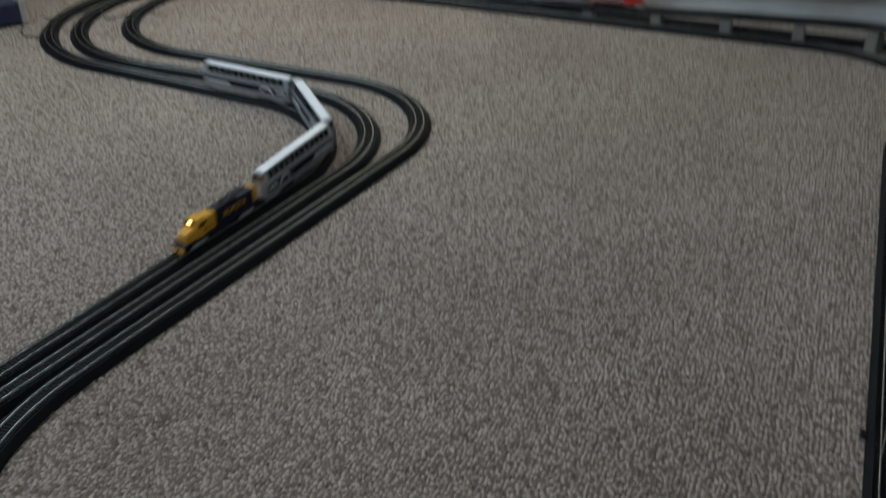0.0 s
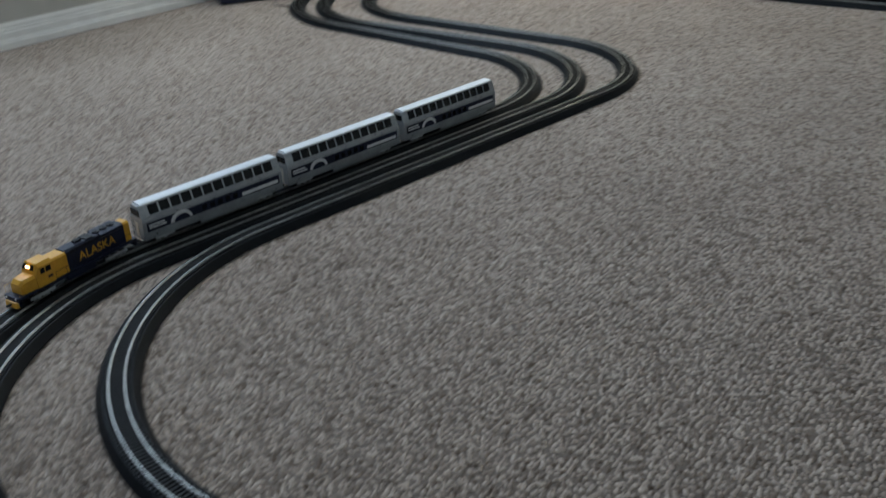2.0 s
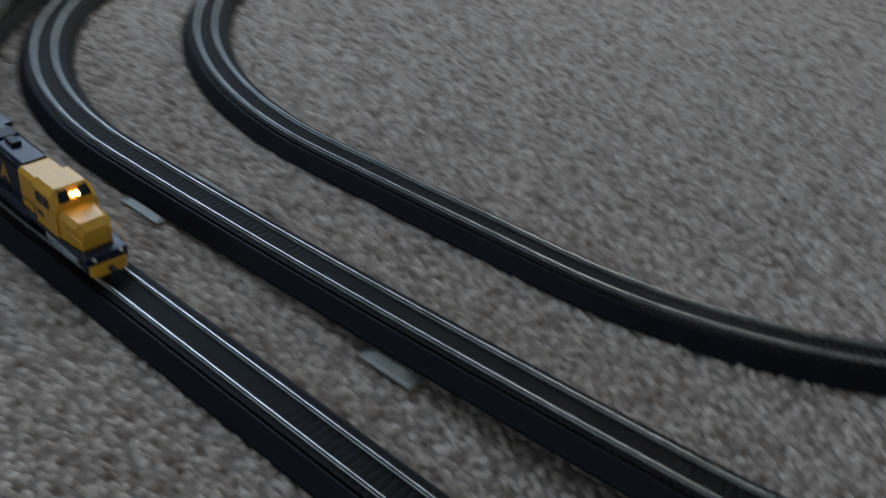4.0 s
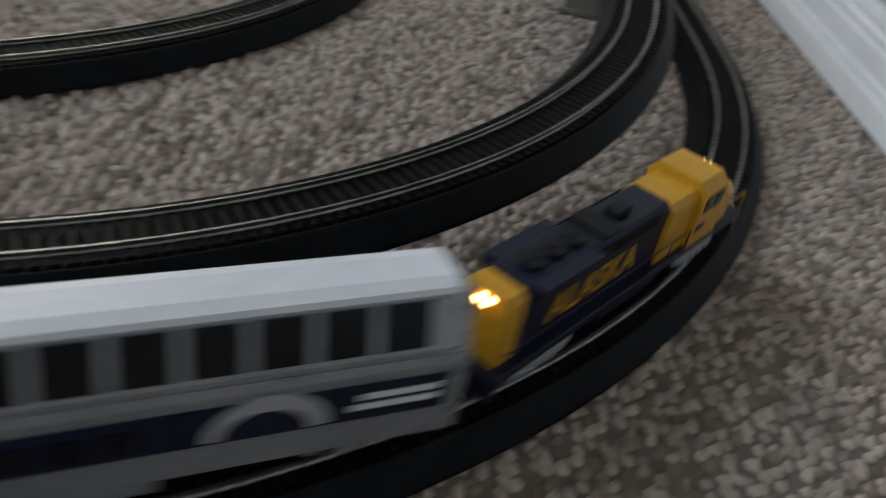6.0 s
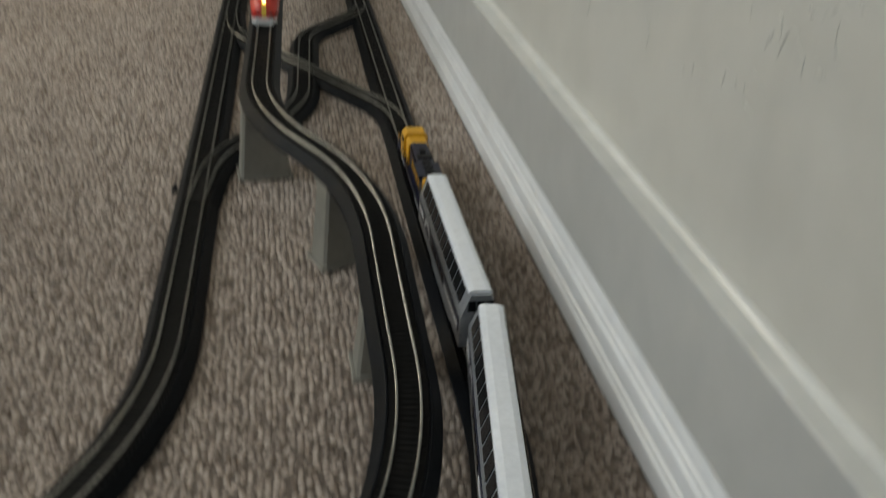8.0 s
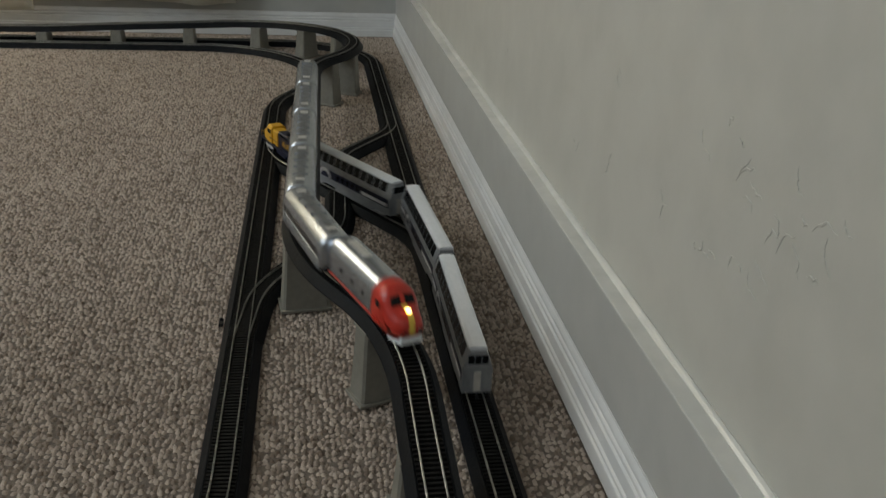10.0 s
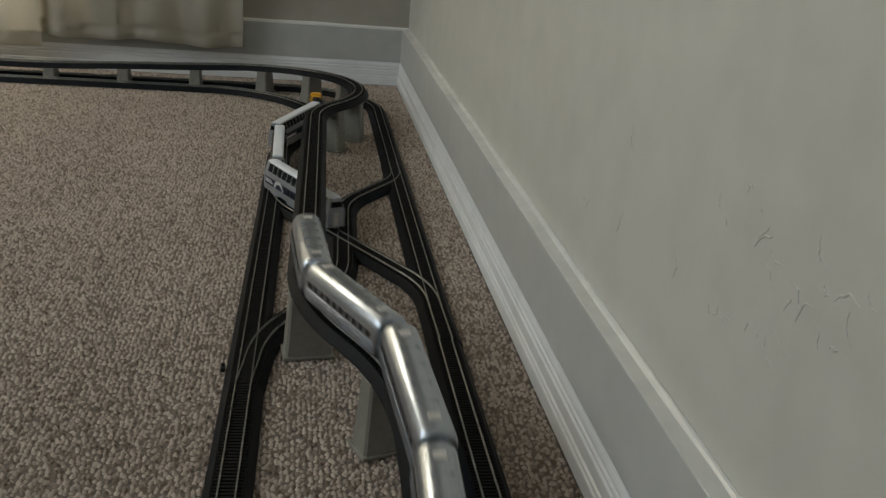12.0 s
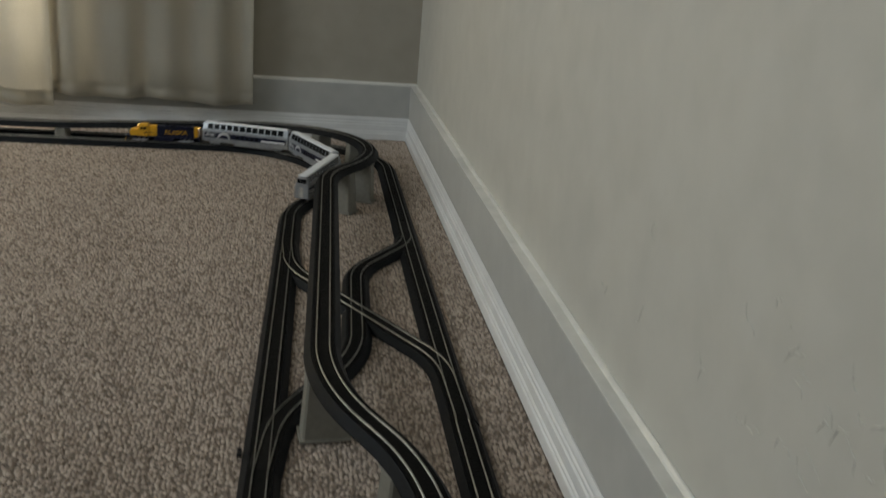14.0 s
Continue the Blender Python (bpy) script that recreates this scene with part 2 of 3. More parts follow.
def wall_with_opening(name, axis, at, out, a0, a1, hole, mat, label):
    """A wall of thickness T in the plane axis = at, from a0 to a1, with a hole (b0, b1, z0, z1) or none."""
    bm = bmesh.new()
    lo, hi = min(at, at + out * T), max(at, at + out * T)
    spans = [(a0, a1, 0.0, TOP)] if not hole else [(a0, hole[0], 0, TOP), (hole[1], a1, 0, TOP), (hole[0], hole[1], 0, hole[2]), (hole[0], hole[1], hole[3], TOP)]
    for b0, b1, z0, z1 in spans:
        if axis == "y":
            box(bm, b0, b1, lo, hi, z0, z1)
        else:
            box(bm, lo, hi, b0, b1, z0, z1)
    return solid(name, bm, mat, label, "wall", "structure")


wall_with_opening("wall_east", "x", RX, 1, BY, FY, None, WALL, "cream-grey painted plaster wall with scuffs and chips")
wall_with_opening("wall_north", "y", FY, 1, LX - T, RX + T, (-1.78, -0.82, 0.22, 1.5), WALL_DIMMED, "beige plaster wall behind a curtained window, colour darkened for dim light")
wall_with_opening("wall_west", "x", LX, -1, BY, FY, (-2.25, -0.65, 0.7, 2.0), WALL, "cream-grey painted plaster wall with a side window")
wall_with_opening("wall_south", "y", BY, -1, LX - T, RX + T, (-1.9, -0.3, 0.7, 2.0), WALL, "cream-grey painted plaster wall with a window")
solid("ceiling", boxes((LX - T, RX + T, BY - T, FY + T, TOP, TOP + 0.1)), CEILING, "white painted flat ceiling", "ceiling", "structure")
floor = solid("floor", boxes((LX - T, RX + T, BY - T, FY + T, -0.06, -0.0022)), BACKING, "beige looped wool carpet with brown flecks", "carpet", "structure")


def window_frame(name, x0, x1, y, z0, z1):
    w = thing(name, pose((x0 + x1) / 2, y, z0), "white painted window frame with clear panes", "window", kind="structure")
    hw, h = (x1 - x0) / 2, z1 - z0
    part("window_frame", boxes((-hw, -hw + 0.04, -0.02, 0.02, 0, h), (hw - 0.04, hw, -0.02, 0.02, 0, h), (-hw + 0.04, hw - 0.04, -0.02, 0.02, 0, 0.04), (-hw + 0.04, hw - 0.04, -0.02, 0.02, h - 0.04, h), (-0.02, 0.02, -0.018, 0.018, 0.04, h - 0.04)), TRIM, w)
    return w


window_frame("window_1", -1.78, -0.82, 0.08, 0.22, 1.5)
west = window_frame("window_3", -0.8, 0.8, 0.0, 0.7, 2.0)
west.matrix_world = pose(LX - 0.09, -1.45, 0.7, 0, 0, 90)
window_frame("window_2", -1.9, -0.3, BY - 0.06, 0.7, 2.0)

# stepped baseboard: (distance from the wall, height) in plan units
SHOE = [(0.0, 0.0), (0.0148, 0.0), (0.0148, 0.0082), (0.0145, 0.0095), (0.0138, 0.0101), (0.0131, 0.0106), (0.0141, 0.0112), (0.0139, 0.0128), (0.0131, 0.0136), (0.0125, 0.0141), (0.0133, 0.0148), (0.0131, 0.0222), (0.0125, 0.0230), (0.0118, 0.0236), (0.0127, 0.0244), (0.0126, 0.0264), (0.0120, 0.0273), (0.0114, 0.0279), (0.0123, 0.0287), (0.0122, 0.0308), (0.0118, 0.0326), (0.0113, 0.0340), (0.0113, 0.0352), (0.0, 0.0352)]
FLAT = [(0.0, 0.0354), (0.0109, 0.0354), (0.0110, 0.0848), (0.0, 0.0848)]
CAP = [(0.0, 0.0850), (0.0111, 0.0850), (0.0109, 0.0858), (0.0030, 0.0862), (0.0026, 0.0870), (0.0017, 0.0878), (0.0008, 0.0882), (0.0, 0.0883)]


def run_trim(name, profile, side, mat, label, wob=0.0):
    """One profile run along a wall, mitred at the corners, slightly wavy where old paint has built up."""
    n = 60 if side == "east" else 30
    rings = []
    for i in range(n + 1):
        f = i / n
        ring = []
        for j, (d, z) in enumerate(profile):
            d, z = d * U, z * U
            w = wob * noise.noise(Vector((f * 26, j * 0.3, 3.1))) if d > 0 and j > 2 else 0.0
            if side == "east":
                a, b = BY + d, FY - d
                ring.append((RX - d + w * 0.9, a + (b - a) * f, max(z + w, 0.0)))
            elif side == "west":
                a, b = BY + d, FY - d
                ring.append((LX + d, a + (b - a) * f, max(z + w, 0.0)))
            elif side == "north":
                a, b = LX + d, RX - d
                ring.append((a + (b - a) * f, FY - d, max(z + w, 0.0)))
            else:
                a, b = LX + d, RX - d
                ring.append((a + (b - a) * f, BY + d, max(z + w, 0.0)))
        rings.append(ring)
    return solid(name, loft(rings), mat, label, "baseboard", "structure")


for side in ("east", "north", "west", "south"):
    run_trim("baseboard_" + side, SHOE, side, TRIM, "white gloss baseboard with stepped moulding")
    run_trim("trim_band_" + side, FLAT, side, BAND_SHADED, "flat skirting band in trim paint, greyed for shade")
    run_trim("trim_cap_" + side, CAP, side, CAP_PAINT, "cream painted sloping skirting cap with a wavy paint line", 0.0022)


# ---- track plan (plan units; a third number rounds the corner) ----
PLAN_A = [(-0.6000, -0.0879), (-1.3686, -0.0879, 0.2380), (-1.3281, -0.5475, 0.2265), (-0.7124, -0.5944, 0.1563), (-0.8083, -1.4272, 0.2402), (-0.0692, -1.3995, 0.2670), (-0.0589, -0.0879, 0.1266), (-0.6000, -0.0879)]
PLAN_B = [(-0.6000, -0.1049), (0.0690, -0.1049, 0.1846), (-0.1486, -0.4292, 0.1190), (-0.1620, -0.9208, 0.2098), (-0.1061, -1.0278, 0.1853), (-0.1034, -1.3453, 0.2084), (-0.7825, -1.3798, 0.1926), (-0.6783, -0.5346, 0.1598), (-1.3109, -0.5373, 0.2170), (-1.3089, -0.1049, 0.2093), (-0.6000, -0.1049)]
PLAN_C = [(-0.6000, -0.1233), (-1.2819, -0.1233, 0.1550), (-1.2244, -0.4765, 0.1880), (-0.6438, -0.4840, 0.1534), (-0.7557, -1.3256, 0.2015), (-0.2036, -1.2744, 0.2141), (-0.1872, -0.4151, 0.1460), (-0.0418, -0.1233, 0.1576), (-0.6000, -0.1233)]
PLAN_X1 = [(-0.0622, -0.455), (-0.0630, -0.520, 0.08), (-0.1230, -0.605, 0.09), (-0.1310, -0.790, 0.15), (-0.1900, -0.885, 0.12), (-0.1973, -0.950)]
PLAN_X2 = [(-0.0646, -0.890), (-0.0655, -0.800, 0.10), (-0.1860, -0.605, 0.12), (-0.1897, -0.530)]
ROUTE_1 = [(-1.15, -0.5611), *PLAN_A[3:6], *PLAN_X2[1:3], *PLAN_C[6:8], (-1.05, PLAN_C[7][1])]
ROUTE_2 = [(-1.20, PLAN_B[1][1]), *PLAN_B[1:7], (-0.7304, -0.9572)]
# height of the raised line's underside at places along it
RISE = [(-0.9000, -0.1050, 0.0000), (-0.7000, -0.1050, 0.0080), (-0.6070, -0.1050, 0.0130), (-0.5080, -0.1050, 0.0180), (-0.4100, -0.1050, 0.0235), (-0.3130, -0.1050, 0.0270), (-0.2200, -0.1100, 0.0320), (-0.1200, -0.2000, 0.0400), (-0.1000, -0.3100, 0.0460), (-0.1400, -0.4100, 0.0480), (-0.1630, -0.6500, 0.0477), (-0.1630, -0.8500, 0.0451), (-0.1200, -1.0300, 0.0472), (-0.1090, -1.1400, 0.0267), (-0.2000, -1.3100, 0.0161), (-0.3800, -1.3330, 0.0046), (-0.5000, -1.3330, 0.0005), (-0.6200, -1.3100, 0.0002)]


def centre_line(plan, step=0.003):
    """Points along a plan's straights and rounded corners, evenly spaced, in metres."""
    pts = [np.array(plan[0][:2], float)]
    for i in range(1, len(plan) - 1):
        p, a, b = (np.array(q[:2], float) for q in (plan[i], plan[i - 1], plan[i + 1]))
        u, v = (a - p) / np.linalg.norm(a - p), (b - p) / np.linalg.norm(b - p)
        half = math.acos(max(-1, min(1, float(u @ v)))) / 2
        r = plan[i][2]
        d = r / math.tan(half)
        c = p + (u + v) / np.linalg.norm(u + v) * (r / math.sin(half))
        s, e = p + u * d - c, p + v * d - c
        turn = math.atan2(s[0] * e[1] - s[1] * e[0], float(s @ e))
        for k in range(33):
            w = turn * k / 32
            pts.append(c + np.array((s[0] * math.cos(w) - s[1] * math.sin(w), s[0] * math.sin(w) + s[1] * math.cos(w))))
    pts.append(np.array(plan[-1][:2], float))
    pts = np.array(pts) * U
    s = np.concatenate(([0], np.cumsum(np.linalg.norm(np.diff(pts, axis=0), axis=1))))
    n = int(s[-1] / step)
    t = np.linspace(0, s[-1], n + 1)
    return np.stack((np.interp(t, s, pts[:, 0]), np.interp(t, s, pts[:, 1])), 1), t


def height_on(line, s):
    """The raised line's height along a centre line, eased between the places in RISE."""
    keys = sorted((float(s[np.argmin(((line - np.array(q[:2]) * U) ** 2).sum(1))]), q[2] * U) for q in RISE)
    z = np.interp(s, [k[0] for k in keys], [k[1] for k in keys])
    k = 41
    return np.convolve(np.pad(z, k // 2, mode="edge"), np.ones(k) / k, mode="valid")


# ---- track pieces ----
RAIL_TOP = 0.0112
BED = [(-0.0181, 0.0), (-0.0178, 0.0012), (-0.0128, 0.0076), (-0.0120, 0.0084), (-0.0112, 0.0084), (-0.0108, 0.0074), (0.0108, 0.0074), (0.0112, 0.0084), (0.0120, 0.0084), (0.0128, 0.0076), (0.0178, 0.0012), (0.0181, 0.0)]
GAUGE = 0.0128


def ribbon(line, z, profile):
    """A profile (across, up) swept along a centre line; closed at both ends."""
    d = np.gradient(line, axis=0)
    d /= np.linalg.norm(d, axis=1)[:, None]
    n = np.stack((-d[:, 1], d[:, 0]), 1)
    rings = [[(line[i, 0] + n[i, 0] * a, line[i, 1] + n[i, 1] * a, z[i] + b) for a, b in profile] for i in range(len(line))]
    return loft(rings)


def ties_mesh(line, z, spacing=0.0042):
    d = np.gradient(line, axis=0)
    d /= np.linalg.norm(d, axis=1)[:, None]
    s = np.concatenate(([0], np.cumsum(np.linalg.norm(np.diff(line, axis=0), axis=1))))
    verts, faces = [], []
    for t in np.arange(spacing / 2, s[-1], spacing):
        x, y, h = np.interp(t, s, line[:, 0]), np.interp(t, s, line[:, 1]), np.interp(t, s, z)
        u = np.array((np.interp(t, s, d[:, 0]), np.interp(t, s, d[:, 1])))
        v = np.array((-u[1], u[0]))
        b = len(verts)
        for c in (0.0072, 0.0094):
            for p, q in ((-1, -1), (1, -1), (1, 1), (-1, 1)):
                w = np.array((x, y)) + u * p * 0.00115 + v * q * 0.0104
                verts.append((w[0], w[1], h + c))
        faces += [(b + 4, b + 5, b + 6, b + 7), (b, b + 1, b + 5, b + 4), (b + 1, b + 2, b + 6, b + 5), (b + 2, b + 3, b + 7, b + 6), (b + 3, b, b + 4, b + 7)]
    me = bpy.data.meshes.new("tie_strip")
    me.from_pydata(verts, [], faces)
    me.materials.append(TIES)
    return me


def track_section(line, z, label, group, low=0.0):
    """One length of track: bevelled roadbed, tie strip and two rails."""
    o = line[0]
    at = thing("track_section", pose(o[0], o[1], z[0]), label, "model track", group)
    loc, h = line - o, z - z[0] + low
    part("roadbed", ribbon(loc, h, BED), ROADBED, at)
    me = ties_mesh(loc, h)
    t = new("tie_strip", me)
    t.parent = at
    t["kind"] = "stuff"
    for q in (-1, 1):
        c = q * GAUGE / 2
        w = 0.00036
        part("rail", ribbon(loc, h, [(c - 0.0007, 0.0090), (c - 0.0007, 0.0095), (c - w * 0.6, 0.0099), (c - w, 0.0105), (c - w, RAIL_TOP), (c + w, RAIL_TOP), (c + w, 0.0105), (c + w * 0.6, 0.0099), (c + 0.0007, 0.0095), (c + 0.0007, 0.0090)]), RAIL, at, "worn nickel-silver rail")
    return at


def lay(plan, label, group, raised=False, length=0.26, low=0.0):
    line, s = centre_line(plan, 0.004)
    z = height_on(line, s) if raised else np.zeros(len(line))
    n = max(1, round(s[-1] / length))
    cuts = np.linspace(0, len(line) - 1, n + 1).astype(int)
    for a, b in zip(cuts, cuts[1:]):
        up = raised and z[a:b + 1].max() > 0.004
        track_section(line[a:b + 1], z[a:b + 1], "dark grey model track raised on plastic piers" if up else label, group, low)


lay(PLAN_A, "dark grey model track with roadbed on the carpet", "outer loop of track")
lay(PLAN_B, "dark grey model track with roadbed on the carpet", "middle loop of track", True)
lay(PLAN_C, "dark grey model track with roadbed on the carpet", "inner loop of track")
lay(PLAN_X1, "dark grey model crossover track between two lines", "crossover tracks", low=0.0003)
lay(PLAN_X2, "dark grey model crossover track between two lines", "crossover tracks", low=0.0006)


def turnout_box(x, y, rz):
    """The small switch lug at a turnout's edge."""
    at = thing("turnout_lever", pose(x * U, y * U, 0, 0, 0, rz), "small black turnout lever beside a track joint", "switch lever", "turnout levers")
    part("base", boxes((-0.002, 0.002, -0.005, 0.005, 0.0, 0.0035), bevel=0.0006), BLACK, at)
    part("knob", cyl(bmesh.new(), (0, 0.002, 0.0044), (0, 0, 1), 0.0012, 0.002), BLACK, at)


for x, y, r in ((-0.2115, -0.922, 0),):
    turnout_box(x, y, r)

# ---- piers under the raised line ----
B_LINE, B_S = centre_line(PLAN_B, 0.004)
B_Z = height_on(B_LINE, B_S)


def pier(x, y):
    i = int(np.argmin(((B_LINE - np.array((x, y)) * U) ** 2).sum(1)))
    d = B_LINE[min(i + 1, len(B_LINE) - 1)] - B_LINE[i - 1]
    h = float(B_Z[i])
    at = thing("bridge_pier", pose(B_LINE[i, 0], B_LINE[i, 1], 0, 0, 0, math.degrees(math.atan2(d[1], d[0]))), "beige-grey plastic bridge pier standing on the carpet", "bridge pier", "piers under the raised track")
    f = min(0.003, h * 0.3)
    rings = []
    for z, a, b in ((f, 0.0128, 0.0215), (h * 0.5, 0.0112, 0.0196), (h - 0.0022 if h > 0.006 else h * 0.7, 0.0100, 0.0180)):
        c = 0.002
        rings.append([(-a, -b + c, z), (-a + c, -b, z), (a - c, -b, z), (a, -b + c, z), (a, b - c, z), (a - c, b, z), (-a + c, b, z), (-a, b - c, z)])
    part("column", loft(rings), PIER, at)
    part("foot", boxes((-0.0150, 0.0150, -0.0240, 0.0240, 0.0, f), bevel=0.0006), PIER, at)
    if h > 0.006:
        part("cap", boxes((-0.0112, 0.0112, -0.0188, 0.0188, h - 0.0022, h), bevel=0.0005), PIER, at)


for x, y in ((-0.700, -0.105), (-0.607, -0.105), (-0.508, -0.105), (-0.410, -0.105), (-0.313, -0.105), (-0.216, -0.117), (-0.142, -0.150), (-0.100, -0.225), (-0.106, -0.352), (-0.128, -0.400), (-0.160, -0.900), (-0.119, -1.008), (-0.106, -1.108), (-0.270, -1.350), (-0.396, -1.358), (-0.519, -1.364)):
    pier(x, y)


# ---- rolling stock; each runs along its own +x, with z = 0 on the rail tops ----
def bogie(parent, x, axles, pitch, mat, label):
    b = new("bogie")
    b.parent = parent
    b.location = (x, 0, 0)
    bm = bmesh.new()
    L = pitch * (axles - 1) / 2 + 0.0042
    for q in (-1, 1):
        y = q * 0.0079
        box(bm, -L, L, y - 0.0006, y + 0.0006, 0.0020, 0.0050, 0.0004, 1)
        for i in range(axles):
            c = (i - (axles - 1) / 2) * pitch
            box(bm, c - 0.0013, c + 0.0013, y - 0.0009 * (q < 0) - 0.0001, y + 0.0009 * (q > 0) + 0.0001, 0.0014, 0.0042, 0.0003, 1)
        for i in range(axles - 1):
            c = (i + 0.5 - (axles - 1) / 2) * pitch
            box(bm, c - 0.0018, c + 0.0018, y - 0.0010, y + 0.0010, 0.0008, 0.0030, 0.0003, 1)
    me = mesh_of("side_frame", bm, mat)
    bpy.data.objects.remove(b)
    b = new("bogie", me)
    b.parent, b.location = parent, (x, 0, 0)
    b["label"] = label
    for i in range(axles):
        wb = bmesh.new()
        for q in (-1, 1):
            cyl(wb, (0, q * (GAUGE / 2 - 0.0002), 0.0029), (0, 1, 0), 0.0029, 0.0012)
        cyl(wb, (0, 0, 0.0029), (0, 1, 0), 0.0006, GAUGE, 8)
        part("wheelset", wb, BLACK, b, m=pose((i - (axles - 1) / 2) * pitch, 0, 0))


def coupler(parent, x, q):
    part("coupler", boxes((x, x + q * 0.0060, -0.0011, 0.0011, 0.0035, 0.0055) if q > 0 else (x - 0.0060, x, -0.0011, 0.0011, 0.0035, 0.0055), bevel=0.0003), BLACK, parent)


def lettering(parent, text, size, m, mat, label):
    cu = bpy.data.curves.new("lettering", "FONT")
    cu.body, cu.size, cu.extrude, cu.align_x, cu.align_y, cu.offset = text, size, 0.00006, "CENTER", "CENTER", size * 0.012
    tmp = bpy.data.objects.new("lettering", cu)
    me = bpy.data.meshes.new_from_object(tmp)
    bpy.data.objects.remove(tmp)
    me.materials.clear()
    me.materials.append(mat)
    ob = new("lettering", me)
    ob.parent, ob.matrix_basis = parent, m
    ob["label"] = label


def diesel_locomotive():
    """Hood-unit diesel, yellow cab and nose in front, navy long hood, yellow rear end."""
    at = thing("diesel_locomotive", pose(0, 0, 0), "yellow and navy diesel model locomotive with lit headlights", "locomotive", "passenger train")
    H = 0.062
    part("frame", boxes((-H, H, -0.0098, 0.0098, 0.0072, 0.0098), (-H, -H + 0.003, -0.0095, 0.0095, 0.0030, 0.0072), (H - 0.003, H, -0.0095, 0.0095, 0.0026, 0.0072), bevel=0.0005), NAVY, at)
    part("fuel_tank", boxes((-0.016, 0.014, -0.0085, 0.0085, 0.0022, 0.0072), bevel=0.0012), NAVY, at)

    def hood(x0, x1, w, z1, slope=0.0):
        c = 0.0016
        ring = lambda x, k: [(x, -w, 0.0098), (x, -w, z1 - c - k), (x, -w + c, z1 - k), (x, w - c, z1 - k), (x, w, z1 - c - k), (x, w, 0.0098)]
        return loft([ring(x0, 0.0), ring(x1, slope)])

    part("long_hood", hood(-0.052, 0.010, 0.0068, 0.0278), NAVY, at)
    part("roof_flare", loft([[(-0.050, -0.0068, 0.0235), (-0.050, -0.0092, 0.0256), (-0.050, -0.0092, 0.0277), (-0.050, 0.0092, 0.0277), (-0.050, 0.0092, 0.0256), (-0.050, 0.0068, 0.0235)], [(-0.026, -0.0068, 0.0235), (-0.026, -0.0092, 0.0256), (-0.026, -0.0092, 0.0277), (-0.026, 0.0092, 0.0277), (-0.026, 0.0092, 0.0256), (-0.026, 0.0068, 0.0235)]]), NAVY, at)
    part("rear_end", hood(-0.0585, -0.0522, 0.0068, 0.0272), YELLOW, at, "yellow rear hood end")
    for i, x in enumerate((-0.044, -0.036, -0.028)):
        fan = part("radiator_fan", cyl(cyl(bmesh.new(), (x, 0, 0.0284), (0, 0, 1), 0.0036, 0.0013, 18), (x, 0, 0.0292), (0, 0, 1), 0.0010, 0.0006, 8), BLACK, at)
    part("exhaust_stack", boxes((-0.011, -0.004, -0.0022, 0.0022, 0.0277, 0.0298), bevel=0.0004), BLACK, at)
    part("dynamic_brake_hatch", boxes((-0.021, -0.013, -0.0058, 0.0058, 0.0277, 0.0288), bevel=0.0004), BLACK, at)
    part("equipment_cabinet", hood(0.0102, 0.0250, 0.0080, 0.0270), YELLOW, at, "yellow electrical cabinet behind the cab")
    # wide cab with sloping front
    c = 0.0014
    cab = lambda x, z: [(x, -0.0097, 0.0098), (x, -0.0097, z - 0.0030), (x, -0.0070, z), (x, 0.0070, z), (x, 0.0097, z - 0.0030), (x, 0.0097, 0.0098)]
    part("cab", loft([cab(0.0252, 0.0294), cab(0.0385, 0.0294), cab(0.0420, 0.0246)]), YELLOW, at)
    part("nose", loft([[(x, -w, 0.0098), (x, -w, z - 0.002), (x, -w + 0.002, z), (x, w - 0.002, z), (x, w, z - 0.002), (x, w, 0.0098)] for x, w, z in ((0.0421, 0.0088, 0.0214), (0.0530, 0.0078, 0.0206), (0.0560, 0.0066, 0.0180))]), YELLOW, at)
    for q in (-1, 1):
        part("cab_window", boxes((0.0275, 0.0325, q * 0.0098 - 0.0002, q * 0.0098 + 0.0002, 0.0205, 0.0250), (0.0335, 0.0375, q * 0.0098 - 0.0002, q * 0.0098 + 0.0002, 0.0205, 0.0250)), GLASS, at)
        part("windshield", loft([[(0.0410 + 0.0002, q * 0.0026, 0.0264), (0.0424, q * 0.0026, 0.0248), (0.0424, q * 0.0074, 0.0248), (0.0410, q * 0.0070, 0.0264)], [(0.0398, q * 0.0026, 0.0286), (0.0402, q * 0.0026, 0.0288), (0.0402, q * 0.0062, 0.0288), (0.0398, q * 0.0062, 0.0286)]]), GLASS, at)
        part("front_headlight", cyl(bmesh.new(), (0.0418, q * 0.0011, 0.0268), (1, 0, 0), 0.0010, 0.0012, 10), LAMP_WARM, at, "glowing warm headlight")
        part("rear_headlight", cyl(bmesh.new(), (-0.0588, q * 0.0012, 0.0246), (1, 0, 0), 0.0009, 0.0010, 10), LAMP_WARM, at, "glowing warm headlight")
        # walkway handrail with stanchions
        bm = bmesh.new()
        tube(bm, [(-0.060, q * 0.0096, 0.0162), (0.024, q * 0.0096, 0.0162)], 0.00022, 5)
        for x in np.arange(-0.060, 0.025, 0.0105):
            tube(bm, [(x, q * 0.0096, 0.0098), (x, q * 0.0096, 0.0162)], 0.0002, 5)
        part("handrail", bm, NAVY, at)
        bm = bmesh.new()
        tube(bm, [(0.0600, q * 0.0092, 0.0030), (0.0600, q * 0.0092, 0.0165), (0.0440, q * 0.0094, 0.0165)], 0.0002, 5)
        part("grab_rail", bm, YELLOW, at)
        lettering(at, "ALASKA", 0.0108, pose(-0.0215, q * 0.00695, 0.0170, 90, 0, 0 if q < 0 else 180), YELLOW, "yellow block lettering on the hood side")
